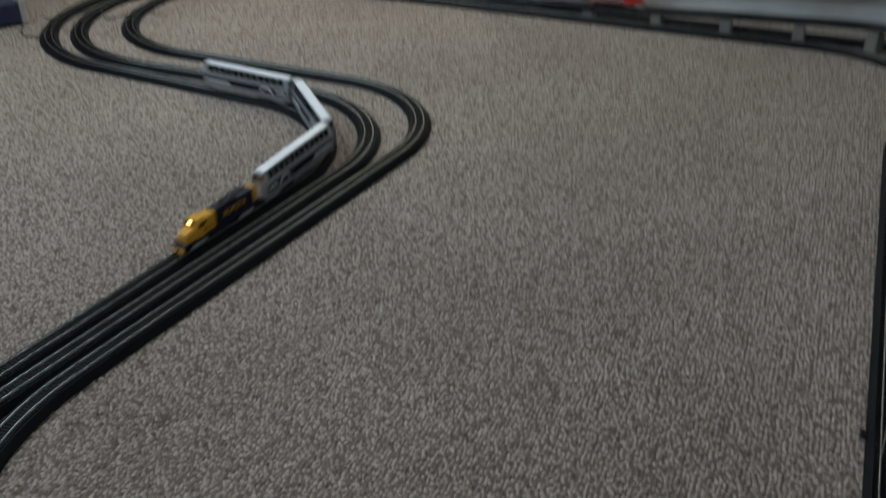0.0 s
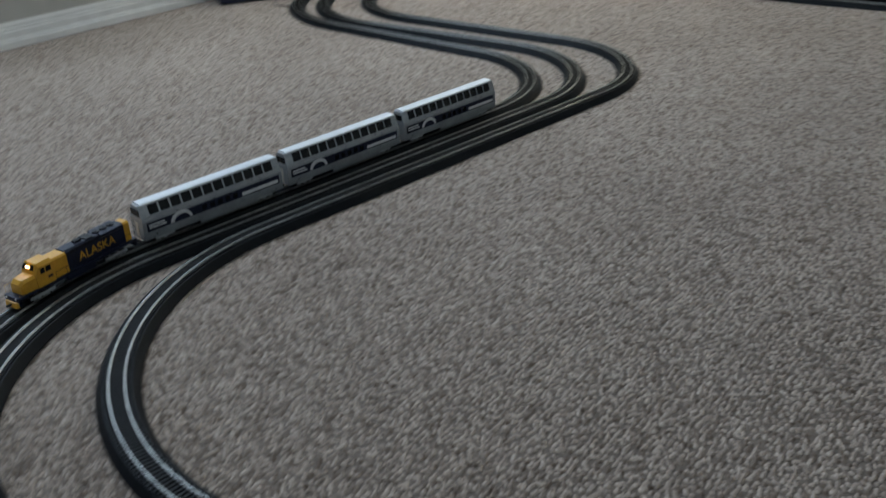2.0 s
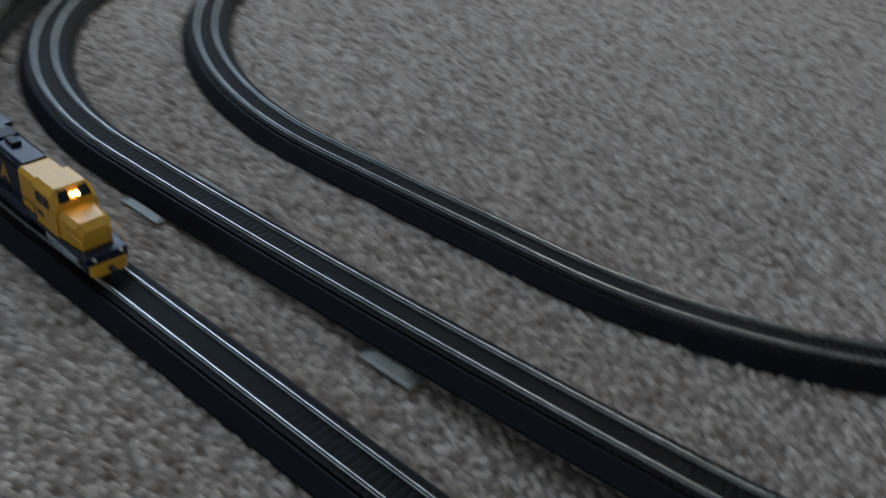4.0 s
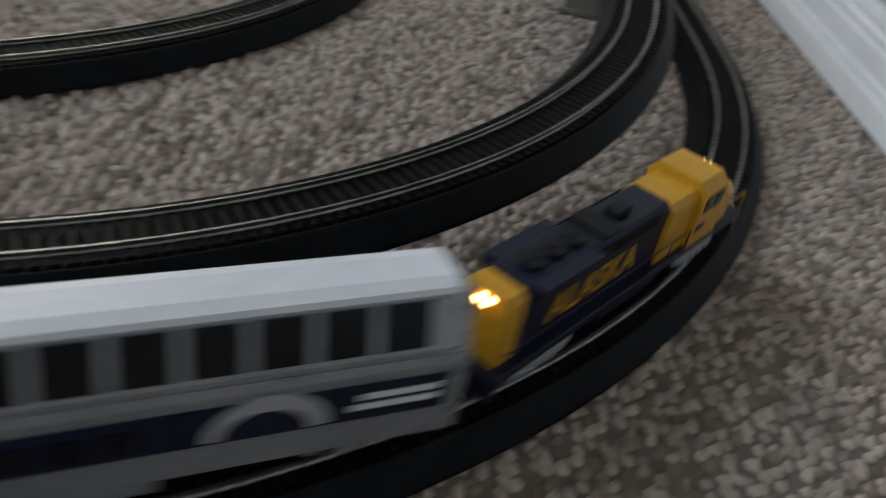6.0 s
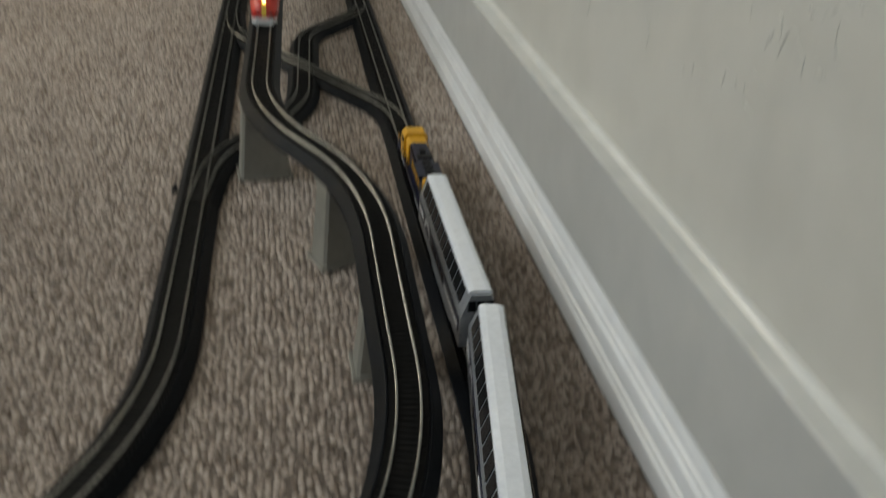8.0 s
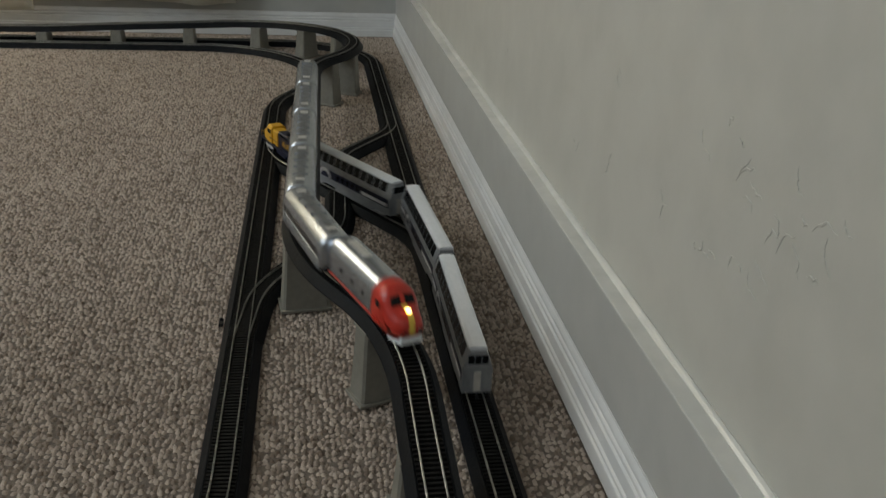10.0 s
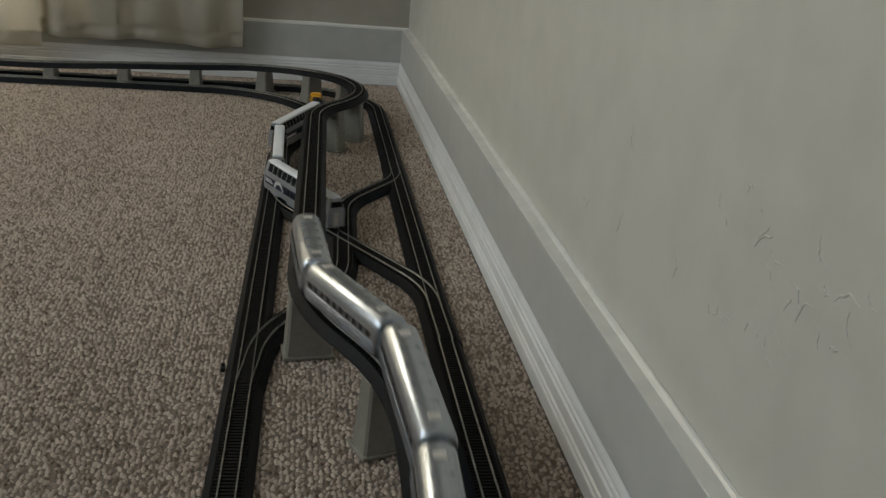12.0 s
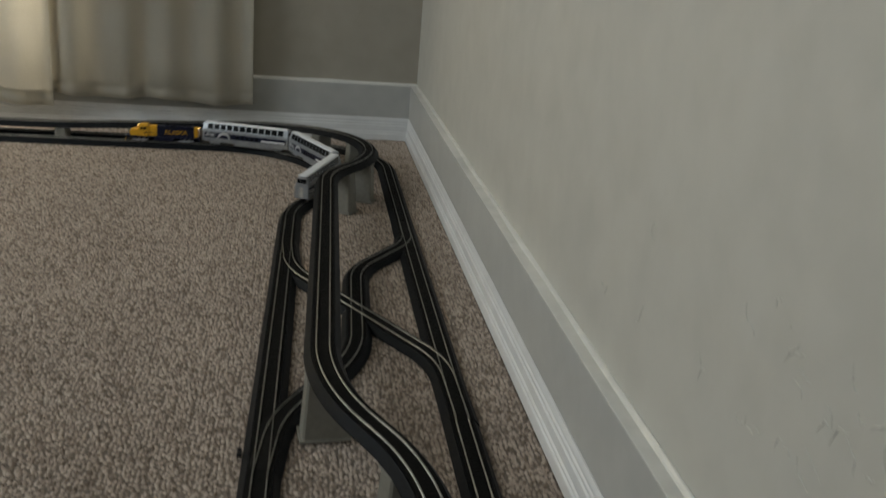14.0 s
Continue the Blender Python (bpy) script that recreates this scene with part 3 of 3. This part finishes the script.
        part("side_grille", boxes(*[(x, x + 0.0008, q * 0.0068 - 0.0003, q * 0.0068 + 0.0003, 0.0238, 0.0268) for x in np.arange(-0.024, 0.006, 0.0016)]), BLACK, at)
        part("number_board", boxes((0.0268, 0.0315, q * 0.0098 - 0.00015, q * 0.0098 + 0.00015, 0.0145, 0.0165)), NAVY, at, "dark number bars on the cab side")
        part("ditch_light", cyl(bmesh.new(), (0.0624, q * 0.0062, 0.0088), (1, 0, 0), 0.0008, 0.0010, 10), GREY_METAL, at)
    part("pilot_plow", loft([[(0.0620, -0.0088, 0.0018), (0.0620, 0.0088, 0.0018), (0.0620, 0.0088, 0.0060), (0.0620, -0.0088, 0.0060)], [(0.0640, -0.0070, 0.0014), (0.0640, 0.0070, 0.0014), (0.0632, 0.0074, 0.0056), (0.0632, -0.0074, 0.0056)]]), YELLOW, at, "yellow pilot plow")
    bogie(at, 0.0385, 3, 0.0098, TRUCK_GREY, "silver six-wheel bogie side frames")
    bogie(at, -0.0385, 3, 0.0098, TRUCK_GREY, "silver six-wheel bogie side frames")
    coupler(at, 0.0625, 1)
    coupler(at, -0.0625, -1)
    return at


def dome_car():
    """Double-deck dome coach: silver sides, long row of dark upper windows in the roof's shoulders, navy lower band with a white swoosh."""
    at = thing("dome_coach", pose(0, 0, 0), "silver double-deck model coach with dark dome windows and navy band", "passenger car", "passenger train")
    H, w = 0.0805, 0.0104

    def ring(x, pts):
        return [(x, -a, b) for a, b in pts] + [(x, a, b) for a, b in reversed(pts)]

    part("body", loft([ring(x, [(w, 0.0048), (w, 0.0206), (w - 0.0004, 0.0224)]) for x in (-H, H)]), SILVER, at)
    ends = ((-H + 0.0004, 0.86), (-H + 0.0060, 1.0), (H - 0.0060, 1.0), (H - 0.0004, 0.86))
    part("dome_shoulder", loft([ring(x, [(0.0099, 0.0225), (0.0099 * k + 0.0099 * (1 - k) * 0.6, 0.0236), (0.0064 * k, 0.0330)]) for x, k in ends]), SILVER, at)
    part("roof", loft([ring(x, [(0.0067, 0.0329), (0.0062, 0.0339), (0.0034, 0.0346)]) for x in (-H + 0.0030, H - 0.0030)]), CAR_ROOF, at, "smooth pale grey roof panel")
    # each upper pane lies on the sloping shoulder
    n, x0, x1 = 12, -H + 0.0085, H - 0.0085
    step = (x1 - x0) / n
    for q in (-1, 1):
        for i in range(n):
            a, b = x0 + i * step + 0.0011, x0 + (i + 1) * step - 0.0011
            lo, hi = (0.00955, 0.0244), (0.00680, 0.0321)
            bm = loft([[(a, q * lo[0], lo[1]), (b, q * lo[0], lo[1]), (b, q * hi[0], hi[1]), (a, q * hi[0], hi[1])], [(a, q * (lo[0] + 0.0004), lo[1] + 0.0002), (b, q * (lo[0] + 0.0004), lo[1] + 0.0002), (b, q * (hi[0] + 0.0004), hi[1] + 0.0002), (a, q * (hi[0] + 0.0004), hi[1] + 0.0002)]])
            part("dome_window", bm, GLASS, at)
        s = q * (w + 0.0002)
        part("side_band", boxes((-H + 0.004, H - 0.004, s - 0.0002, s + 0.0002, 0.0112, 0.0188)), NAVY, at, "navy blue band along the side")
        o = q * (w + 0.0005)
        # lower windows in the band
        for x in (-0.022, -0.013, -0.004, 0.005, 0.014):
            part("lower_window", boxes((x - 0.0026, x + 0.0026, o - 0.0002, o + 0.0002, 0.0126, 0.0170)), GLASS, at)
        # white swoosh: an arch of short straight pieces
        bm = bmesh.new()
        m = 14
        up = [Vector((0.040 + 0.0120 * math.cos(math.pi * k / m), 0, 0.0118 + 0.0082 * math.sin(math.pi * k / m))) for k in range(m + 1)]
        dn = [Vector((0.0395 + 0.0085 * math.cos(math.pi * k / m), 0, 0.0116 + 0.0050 * math.sin(math.pi * k / m))) for k in range(m + 1)]
        va = [bm.verts.new((p.x, o, p.z)) for p in up]
        vb = [bm.verts.new((p.x, o, p.z)) for p in dn]
        for k in range(m):
            bm.faces.new((va[k], va[k + 1], vb[k + 1], vb[k]))
        bmesh.ops.solidify(bm, geom=bm.faces[:], thickness=0.0003)
        part("swoosh", bm, WHITE, at, "white arched stripe on the side")
        for a, b, c, d in ((-H + 0.006, -0.030, 0.0122, 0.0150), (0.056, H - 0.006, 0.0136, 0.0148), (0.058, H - 0.006, 0.0158, 0.0170)):
            part("stripe", boxes((a, b, o - 0.0002, o + 0.0002, c, d)), WHITE, at, "white horizontal stripe")
        part("skirt", boxes((-0.048, 0.020, q * 0.0094 - 0.0005, q * 0.0094 + 0.0005, 0.0018, 0.0048)), SILVER, at)
    for q in (-1, 1):
        e = q * H
        part("end_door", boxes((min(e, e + q * 0.0005), max(e, e + q * 0.0005), -0.0024, 0.0024, 0.0060, 0.0190)), GREY_METAL, at)
        part("end_window", boxes(*[(min(e - q * 0.0006, e + q * 0.0003), max(e - q * 0.0006, e + q * 0.0003), y - 0.0021, y + 0.0021, 0.0246, 0.0300) for y in (-0.0048, 0, 0.0048)]), GLASS, at)
        bogie(at, q * 0.058, 2, 0.0155, TRUCK_GREY, "silver four-wheel bogie side frames")
        coupler(at, q * H, q)
    return at


def streamliner_section(x, k=1.0, drop=0.0):
    """Cross-section of the rounded stainless train."""
    pts = [(0.0098 * k, 0.0042), (0.0102 * k, 0.0100), (0.0102 * k, 0.0182 - drop)]
    pts += [(0.0102 * k * math.cos(a) ** 0.8, 0.0186 - drop + 0.0113 * math.sin(a)) for a in (0.12, 0.35, 0.58, 0.80, 1.02, 1.24, 1.45)]
    return [(x, -a, b) for a, b in pts] + [(x, a, b) for a, b in reversed(pts)]


def bulldog_locomotive():
    """Rounded-nose diesel with a red nose and pale yellow stripe, stainless body."""
    at = thing("streamlined_locomotive", pose(0, 0, 0), "red-nosed stainless diesel model locomotive with a lit headlight", "locomotive", "streamlined train")
    H = 0.058
    part("body", loft([streamliner_section(x) for x in (-H, -H + 0.0004, -0.02, 0.0196, 0.020)]), STEEL, at, smooth=True)
    rings = [(0.0202, 1.0, 0.0), (0.034, 1.0, 0.0), (0.039, 0.99, 0.0030), (0.044, 0.96, 0.0090), (0.051, 0.88, 0.0110), (0.0555, 0.70, 0.0128), (0.0580, 0.42, 0.0150)]
    part("nose", loft([streamliner_section(x, k, d) for x, k, d in rings]), RED, at, "rounded red nose", smooth=True)
    part("nose_stripe", loft([[(x, -0.0016, z), (x, 0.0016, z), (x, 0.0014, z - 0.0006), (x, -0.0014, z - 0.0006)] for x, z in ((0.0446, 0.0213), (0.0510, 0.0195), (0.0558, 0.0178), (0.0584, 0.0140), (0.0586, 0.0080))]), CREAM, at, "pale yellow stripe down the nose")
    part("headlight", cyl(bmesh.new(), (0.0515, 0, 0.0200), (1, 0, 0.5), 0.0014, 0.0016, 12), LAMP_WARM, at, "glowing warm headlight")
    part("pilot", loft([[(0.046, -0.0092, 0.0012), (0.046, 0.0092, 0.0012), (0.046, 0.0092, 0.0050), (0.046, -0.0092, 0.0050)], [(0.0588, -0.0060, 0.0012), (0.0588, 0.0060, 0.0012), (0.0590, 0.0056, 0.0056), (0.0590, -0.0056, 0.0056)]]), WHITE, at, "white pilot skirt")
    for q in (-1, 1):
        part("windshield", loft([[(0.0398, q * 0.0012, 0.0262), (0.0398, q * 0.0062, 0.0252), (0.0396, q * 0.0060, 0.0246), (0.0396, q * 0.0012, 0.0256)], [(0.0440, q * 0.0012, 0.0212), (0.0436, q * 0.0068, 0.0206), (0.0430, q * 0.0066, 0.0204), (0.0434, q * 0.0012, 0.0208)]]), GLASS, at)
        part("side_window", boxes((0.028, 0.034, q * 0.0102 - 0.0002, q * 0.0102 + 0.0002, 0.0170, 0.0210)), GLASS, at)
        part("side_stripe", boxes((-H + 0.001, 0.036, q * 0.0103 - 0.0002, q * 0.0103 + 0.0002, 0.0066, 0.0078)), RED, at)
        for x in (-0.034, -0.014, 0.006):
            part("porthole", cyl(bmesh.new(), (x, q * 0.0103, 0.0160), (0, 1, 0), 0.0016, 0.0005, 14), GLASS, at)
    for x in (-0.044, -0.036, -0.028, -0.020):
        part("roof_fan", cyl(bmesh.new(), (x, 0, 0.0302), (0, 0, 1), 0.0030, 0.0010, 16), GREY_METAL, at)
    bogie(at, 0.034, 2, 0.0150, TRUCK_GREY, "silver four-wheel bogie side frames")
    bogie(at, -0.036, 2, 0.0150, TRUCK_GREY, "silver four-wheel bogie side frames")
    coupler(at, -H, -1)
    return at


def stainless_car():
    """Rounded stainless coach with fluted lower sides and a band of windows."""
    at = thing("stainless_coach", pose(0, 0, 0), "polished stainless model coach with a smooth rounded roof", "passenger car", "streamlined train")
    H = 0.0605
    part("body", loft([streamliner_section(x, k, d) for x, k, d in ((-H, 0.90, 0.0014), (-H + 0.0004, 0.94, 0.0009), (-H + 0.0020, 0.99, 0.0002), (-H + 0.0040, 1.0, 0.0), (H - 0.0040, 1.0, 0.0), (H - 0.0020, 0.99, 0.0002), (H - 0.0004, 0.94, 0.0009), (H, 0.90, 0.0014))]), STEEL, at, smooth=True)
    for q in (-1, 1):
        for i in range(6):
            z = 0.0054 + i * 0.0014
            part("flute", boxes((-H + 0.003, H - 0.003, q * 0.0103 - 0.0003, q * 0.0103 + 0.0003, z, z + 0.0007)), STEEL, at)
        for x in np.linspace(-H + 0.011, H - 0.011, 10):
            part("side_window", boxes((x - 0.0034, x + 0.0034, q * 0.0103 - 0.0002, q * 0.0103 + 0.0002, 0.0152, 0.0190)), GLASS, at)
        e = q * H
        part("end_door", boxes((min(e, e + q * 0.0006), max(e, e + q * 0.0006), -0.0028, 0.0028, 0.0050, 0.0220)), BLACK, at)
        part("roof_vent", boxes((q * 0.046 - 0.0030, q * 0.046 + 0.0030, -0.0030, 0.0030, 0.0296, 0.0304), bevel=0.0003), GREY_METAL, at)
        bogie(at, q * 0.042, 2, 0.0150, TRUCK_GREY, "silver four-wheel bogie side frames")
        coupler(at, e, q)
    bm = bmesh.new()
    for x in (-0.030, -0.010, 0.010, 0.030):
        box(bm, x - 0.0002, x + 0.0002, -0.0050, 0.0050, 0.0288, 0.02995)
    part("roof_seam", bm, STEEL, at)
    return at


TRAIN_1 = [diesel_locomotive()]
stretch(TRAIN_1[0], 1.15, 1.08, 1.18)
TRAIN_1.append(dome_car())
stretch(TRAIN_1[1], 1.105, 1.14, 1.32)
TRAIN_1 += [copy_thing(TRAIN_1[1], pose(0, 0, 0)) for _ in range(2)]
TRAIN_2 = [bulldog_locomotive(), stainless_car()]
for unit in TRAIN_2:
    stretch(unit, 1.0, 1.45, 1.25)
TRAIN_2 += [copy_thing(TRAIN_2[1], pose(0, 0, 0)) for _ in range(4)]


# ---- curtains over the far window ----
def curtain(x0, x1, z0, z1, folds, y, seed):
    """One hanging panel with uneven folds and a stitched hem."""
    at = thing("curtain", pose(x0, y, z0), "off-white cotton curtain panel hanging above the baseboard", "curtain", "window curtains")
    n, m, w, h = 90, 16, x1 - x0, z1 - z0

    def sheet(za, zb, off, k):
        bm = bmesh.new()
        grid = []
        for j in range(k + 1):
            z = za + (zb - za) * j / k
            row = []
            for i in range(n + 1):
                f = i / n
                d = 0.010 * math.sin(2 * math.pi * folds * f + seed + 0.8 * noise.noise(Vector((f * 4, seed, 0)))) + 0.006 * noise.noise(Vector((f * 9, z * 1.5, seed)))
                sag = 0.010 * noise.noise(Vector((f * 3.5, 1.7, seed))) * (1 - z / h)
                row.append(bm.verts.new((f * w, d + off, z + sag)))
            grid.append(row)
        for a, b in zip(grid, grid[1:]):
            for i in range(n):
                bm.faces.new((a[i], a[i + 1], b[i + 1], b[i]))
        bmesh.ops.solidify(bm, geom=bm.faces[:], thickness=0.0012)
        return bm

    part("cloth", sheet(0, h, 0.0, m), CURTAIN, at, smooth=True)
    part("hem", sheet(-0.001, 0.030, -0.0022, 2), CURTAIN, at, "stitched double hem", smooth=True)


CURTAIN_TOP = 1.58
curtain(-0.545 * U, -0.250 * U, 0.052 * U, CURTAIN_TOP, 4.5, -0.062, 0.4)
curtain(-0.880 * U, -0.530 * U, 0.041 * U, CURTAIN_TOP, 5.0, -0.086, 2.1)
curtain(-1.065 * U, -0.872 * U, 0.039 * U, CURTAIN_TOP, 3.0, -0.066, 4.4)
curtain(-1.290 * U, -1.070 * U, 0.042 * U, CURTAIN_TOP, 3.5, -0.068, 5.7)
rod = thing("curtain_rod", pose(-1.09, -0.055, CURTAIN_TOP + 0.012), "white curtain rod on brackets", "curtain rod")
part("rod", tube(bmesh.new(), [(-0.78, 0, 0), (0.78, 0, 0)], 0.008, 10), TRIM, rod)
for q in (-0.76, 0.76):
    part("bracket", boxes((q - 0.006, q + 0.006, 0.0, 0.055, -0.006, 0.006)), TRIM, rod)

# ---- power pack with its wires by the west wall ----
pack = thing("power_pack", pose(-1.405 * U, -0.475 * U, 0, 0, 0, 62), "dark blue train controller with a grey end and loose wires", "train controller")
part("case", boxes((-0.085, 0.050, -0.040, 0.040, 0.002, 0.050), bevel=0.006), PACK, pack)
part("end_panel", boxes((0.0505, 0.064, -0.038, 0.038, 0.002, 0.052), bevel=0.002), GREY_METAL, pack, "pale grey end panel")
part("knob", cyl(bmesh.new(), (-0.02, 0, 0.056), (0, 0, 1), 0.014, 0.012, 18), BLACK, pack)
for q in (-0.07, 0.05):
    part("foot", boxes((q - 0.006, q + 0.006, -0.03, 0.03, 0.0, 0.002)), BLACK, pack)


def cable(pts, r, label):
    p = [Vector(q) for q in pts]
    fine = []
    for i in range(len(p) - 1):
        a, b, c, d = p[max(i - 1, 0)], p[i], p[i + 1], p[min(i + 2, len(p) - 1)]
        for k in range(8):
            t = k / 8
            fine.append(0.5 * ((2 * b) + (c - a) * t + (2 * a - 5 * b + 4 * c - d) * t * t + (3 * b - a - 3 * c + d) * t ** 3))
    fine.append(p[-1])
    solid("cable", tube(bmesh.new(), fine, r), WIRE, label, "cable", group="power cables", smooth=True)


cable([(-2.00, -0.66, 0.05), (-1.98, -0.62, 0.12), (-2.04, -0.55, 0.20), (-2.06, -0.50, 0.34)], 0.0022, "black power cable running up the wall")
cable([(-1.98, -0.72, 0.05), (-2.04, -0.76, 0.15), (-2.07, -0.75, 0.30)], 0.0020, "black power cable running up the wall")
cable([(-1.93, -0.62, 0.012), (-1.90, -0.60, 0.003), (-1.86, -0.53, 0.010), (-1.81, -0.56, 0.004), (-1.78, -0.50, 0.003), (-1.72, -0.49, 0.003)], 0.0014, "thin black wire looping over the carpet to the track")
cable([(-1.93, -0.67, 0.010), (-1.91, -0.70, 0.003), (-1.88, -0.715, 0.003), (-1.83, -0.70, 0.003)], 0.0014, "thin black wire lying on the carpet")


# ---- scuffs on the plaster ----
def scuff(y, z, length, tilt, bend, seed):
    """A low curved ridge where the wall's paint has lifted or run."""
    rings = []
    n = 12
    for i in range(n + 1):
        f = i / n - 0.5
        w = 0.0009 * (1 - (2 * f) ** 2) * (1 + 0.6 * noise.noise(Vector((f * 6, seed, 0)))) + 0.00015
        u, v = f * length, bend * (f * f - 0.25) * length + 0.002 * noise.noise(Vector((f * 5, 2.2, seed)))
        c, s = math.cos(tilt), math.sin(tilt)
        ring = [(d, y + u * c - (v + w * k) * s, z + u * s + (v + w * k) * c) for k, d in ((-1.0, 0.0003), (-0.5, -0.0001 - 0.3 * w), (0.4, -0.0001 - 0.35 * w), (1.0, 0.0003))]
        rings.append(ring)
    solid("paint_flake", loft(rings), WALL, "low curved ridge of lifted cream paint on the plaster wall", "paint flake", group="scuffs on the wall")


rs = random.Random(7)
for y, z in SCUFFS:
    for _ in range(2):
        scuff((y + rs.gauss(0, 0.006)) * U, (z + rs.gauss(0, 0.005)) * U, rs.uniform(0.006, 0.021), rs.uniform(-1.2, 1.2), rs.uniform(-1.2, 1.2), rs.random() * 50)


# ---- carpet pile: rows of wool loops over the floor that the camera passes ----
def carpet_pile(x0, x1, y0, y1, name):
    rng = np.random.default_rng(5)
    px, py = 0.0044, 0.0046
    nx, ny = int((x1 - x0) / px), int((y1 - y0) / py)
    gx, gy = np.meshgrid(np.arange(nx), np.arange(ny), indexing="ij")
    cx = x0 + (gx + 0.5) * px + rng.normal(0, 0.0009, gx.shape)
    cy = y0 + (gy + 0.5 + 0.5 * (gx % 2)) * py + rng.normal(0, 0.0011, gx.shape)
    cx, cy = cx.ravel(), cy.ravel()
    n = cx.size
    r1, r2 = rng.uniform(0.0019, 0.0027, n), rng.uniform(0.0022, 0.0033, n)
    tilt = rng.normal(0.5, 0.55, n) * np.where(gx.ravel() % 2, 1, -1)
    h = rng.uniform(-0.0003, 0.0016, n)
    ang = np.arange(6) * math.pi / 3
    ox, oy = np.cos(ang)[None] * r1[:, None], np.sin(ang)[None] * r2[:, None]
    c, s = np.cos(tilt)[:, None], np.sin(tilt)[:, None]
    low = np.stack((cx[:, None] + ox * c - oy * s, cy[:, None] + ox * s + oy * c, np.full((n, 6), -0.0026)), 2)
    top = np.stack((cx + rng.normal(0, 0.0005, n), cy + rng.normal(0, 0.0008, n), h), 1)[:, None, :]
    v = np.concatenate((low, top), 1).reshape(-1, 3)
    base = (np.arange(n) * 7)[:, None]
    k = np.arange(6)
    tris = np.stack((k, (k + 1) % 6, np.full(6, 6)), 1)
    loops = tris.ravel()[None] + base
    sizes = np.full(n * 6, 3)
    me = bpy.data.meshes.new(name)
    me.vertices.add(len(v))
    me.vertices.foreach_set("co", v.ravel())
    me.loops.add(loops.size)
    me.loops.foreach_set("vertex_index", loops.ravel())
    me.polygons.add(len(sizes))
    me.polygons.foreach_set("loop_start", np.concatenate(([0], np.cumsum(sizes)[:-1])))
    me.polygons.foreach_set("use_smooth", np.ones(len(sizes), bool))
    me.update(calc_edges=True)
    me.materials.append(LOOPS)
    return tagged(new(name, me), "beige and brown wool carpet loops covering the floor", "carpet", kind="stuff")


carpet_pile(LX + 0.02, -0.0135 * U, -1.62 * U, -0.0135 * U, "carpet_pile")


# ---- motion along the rails ----
def run_train(cars, lengths, plan, table, raised):
    line, s = centre_line(plan, 0.002)
    z = height_on(line, s) if raised else np.zeros(len(line))

    def at(q):
        return Vector((np.interp(q, s, line[:, 0]), np.interp(q, s, line[:, 1]), np.interp(q, s, z) + RAIL_TOP))

    back = 0.0
    for car, length in zip(cars, lengths):
        rows = []
        for k in range(57):
            t = k * 0.25
            q = np.interp(t, [r[0] for r in table], [r[1] * U for r in table]) - back - length / 2
            a, b = at(q + length * 0.34), at(q - length * 0.34)
            d = (a - b).normalized()
            yaw, pitch = math.degrees(math.atan2(d.y, d.x)), math.degrees(math.asin(d.z))
            p = (a + b) / 2
            rows.append((t, pose(p.x, p.y, p.z, 0, -pitch, yaw)))
        walk(car, rows)
        back += length


def motions():
    run_train(TRAIN_1, [0.150, 0.187, 0.187, 0.187], ROUTE_1, [(0, 0.690), (0.5, 0.785), (1.5, 0.952), (2, 1.032), (2.5, 1.106), (3, 1.182), (3.5, 1.280), (6, 1.812), (6.5, 1.902), (7, 2.000), (7.5, 2.112), (8, 2.214), (8.5, 2.294), (11, 2.735), (11.5, 2.832), (12.5, 2.995), (14, 3.224)], False)
    run_train(TRAIN_2, [0.122, 0.1265, 0.1265, 0.1265, 0.1265, 0.1265], ROUTE_2, [(0, 0.672), (0.5, 0.751), (1, 0.828), (8.5, 1.754), (11, 2.150), (11.5, 2.222), (12.5, 2.388), (13, 2.474), (13.5, 2.558), (14, 2.642)], True)


motions()
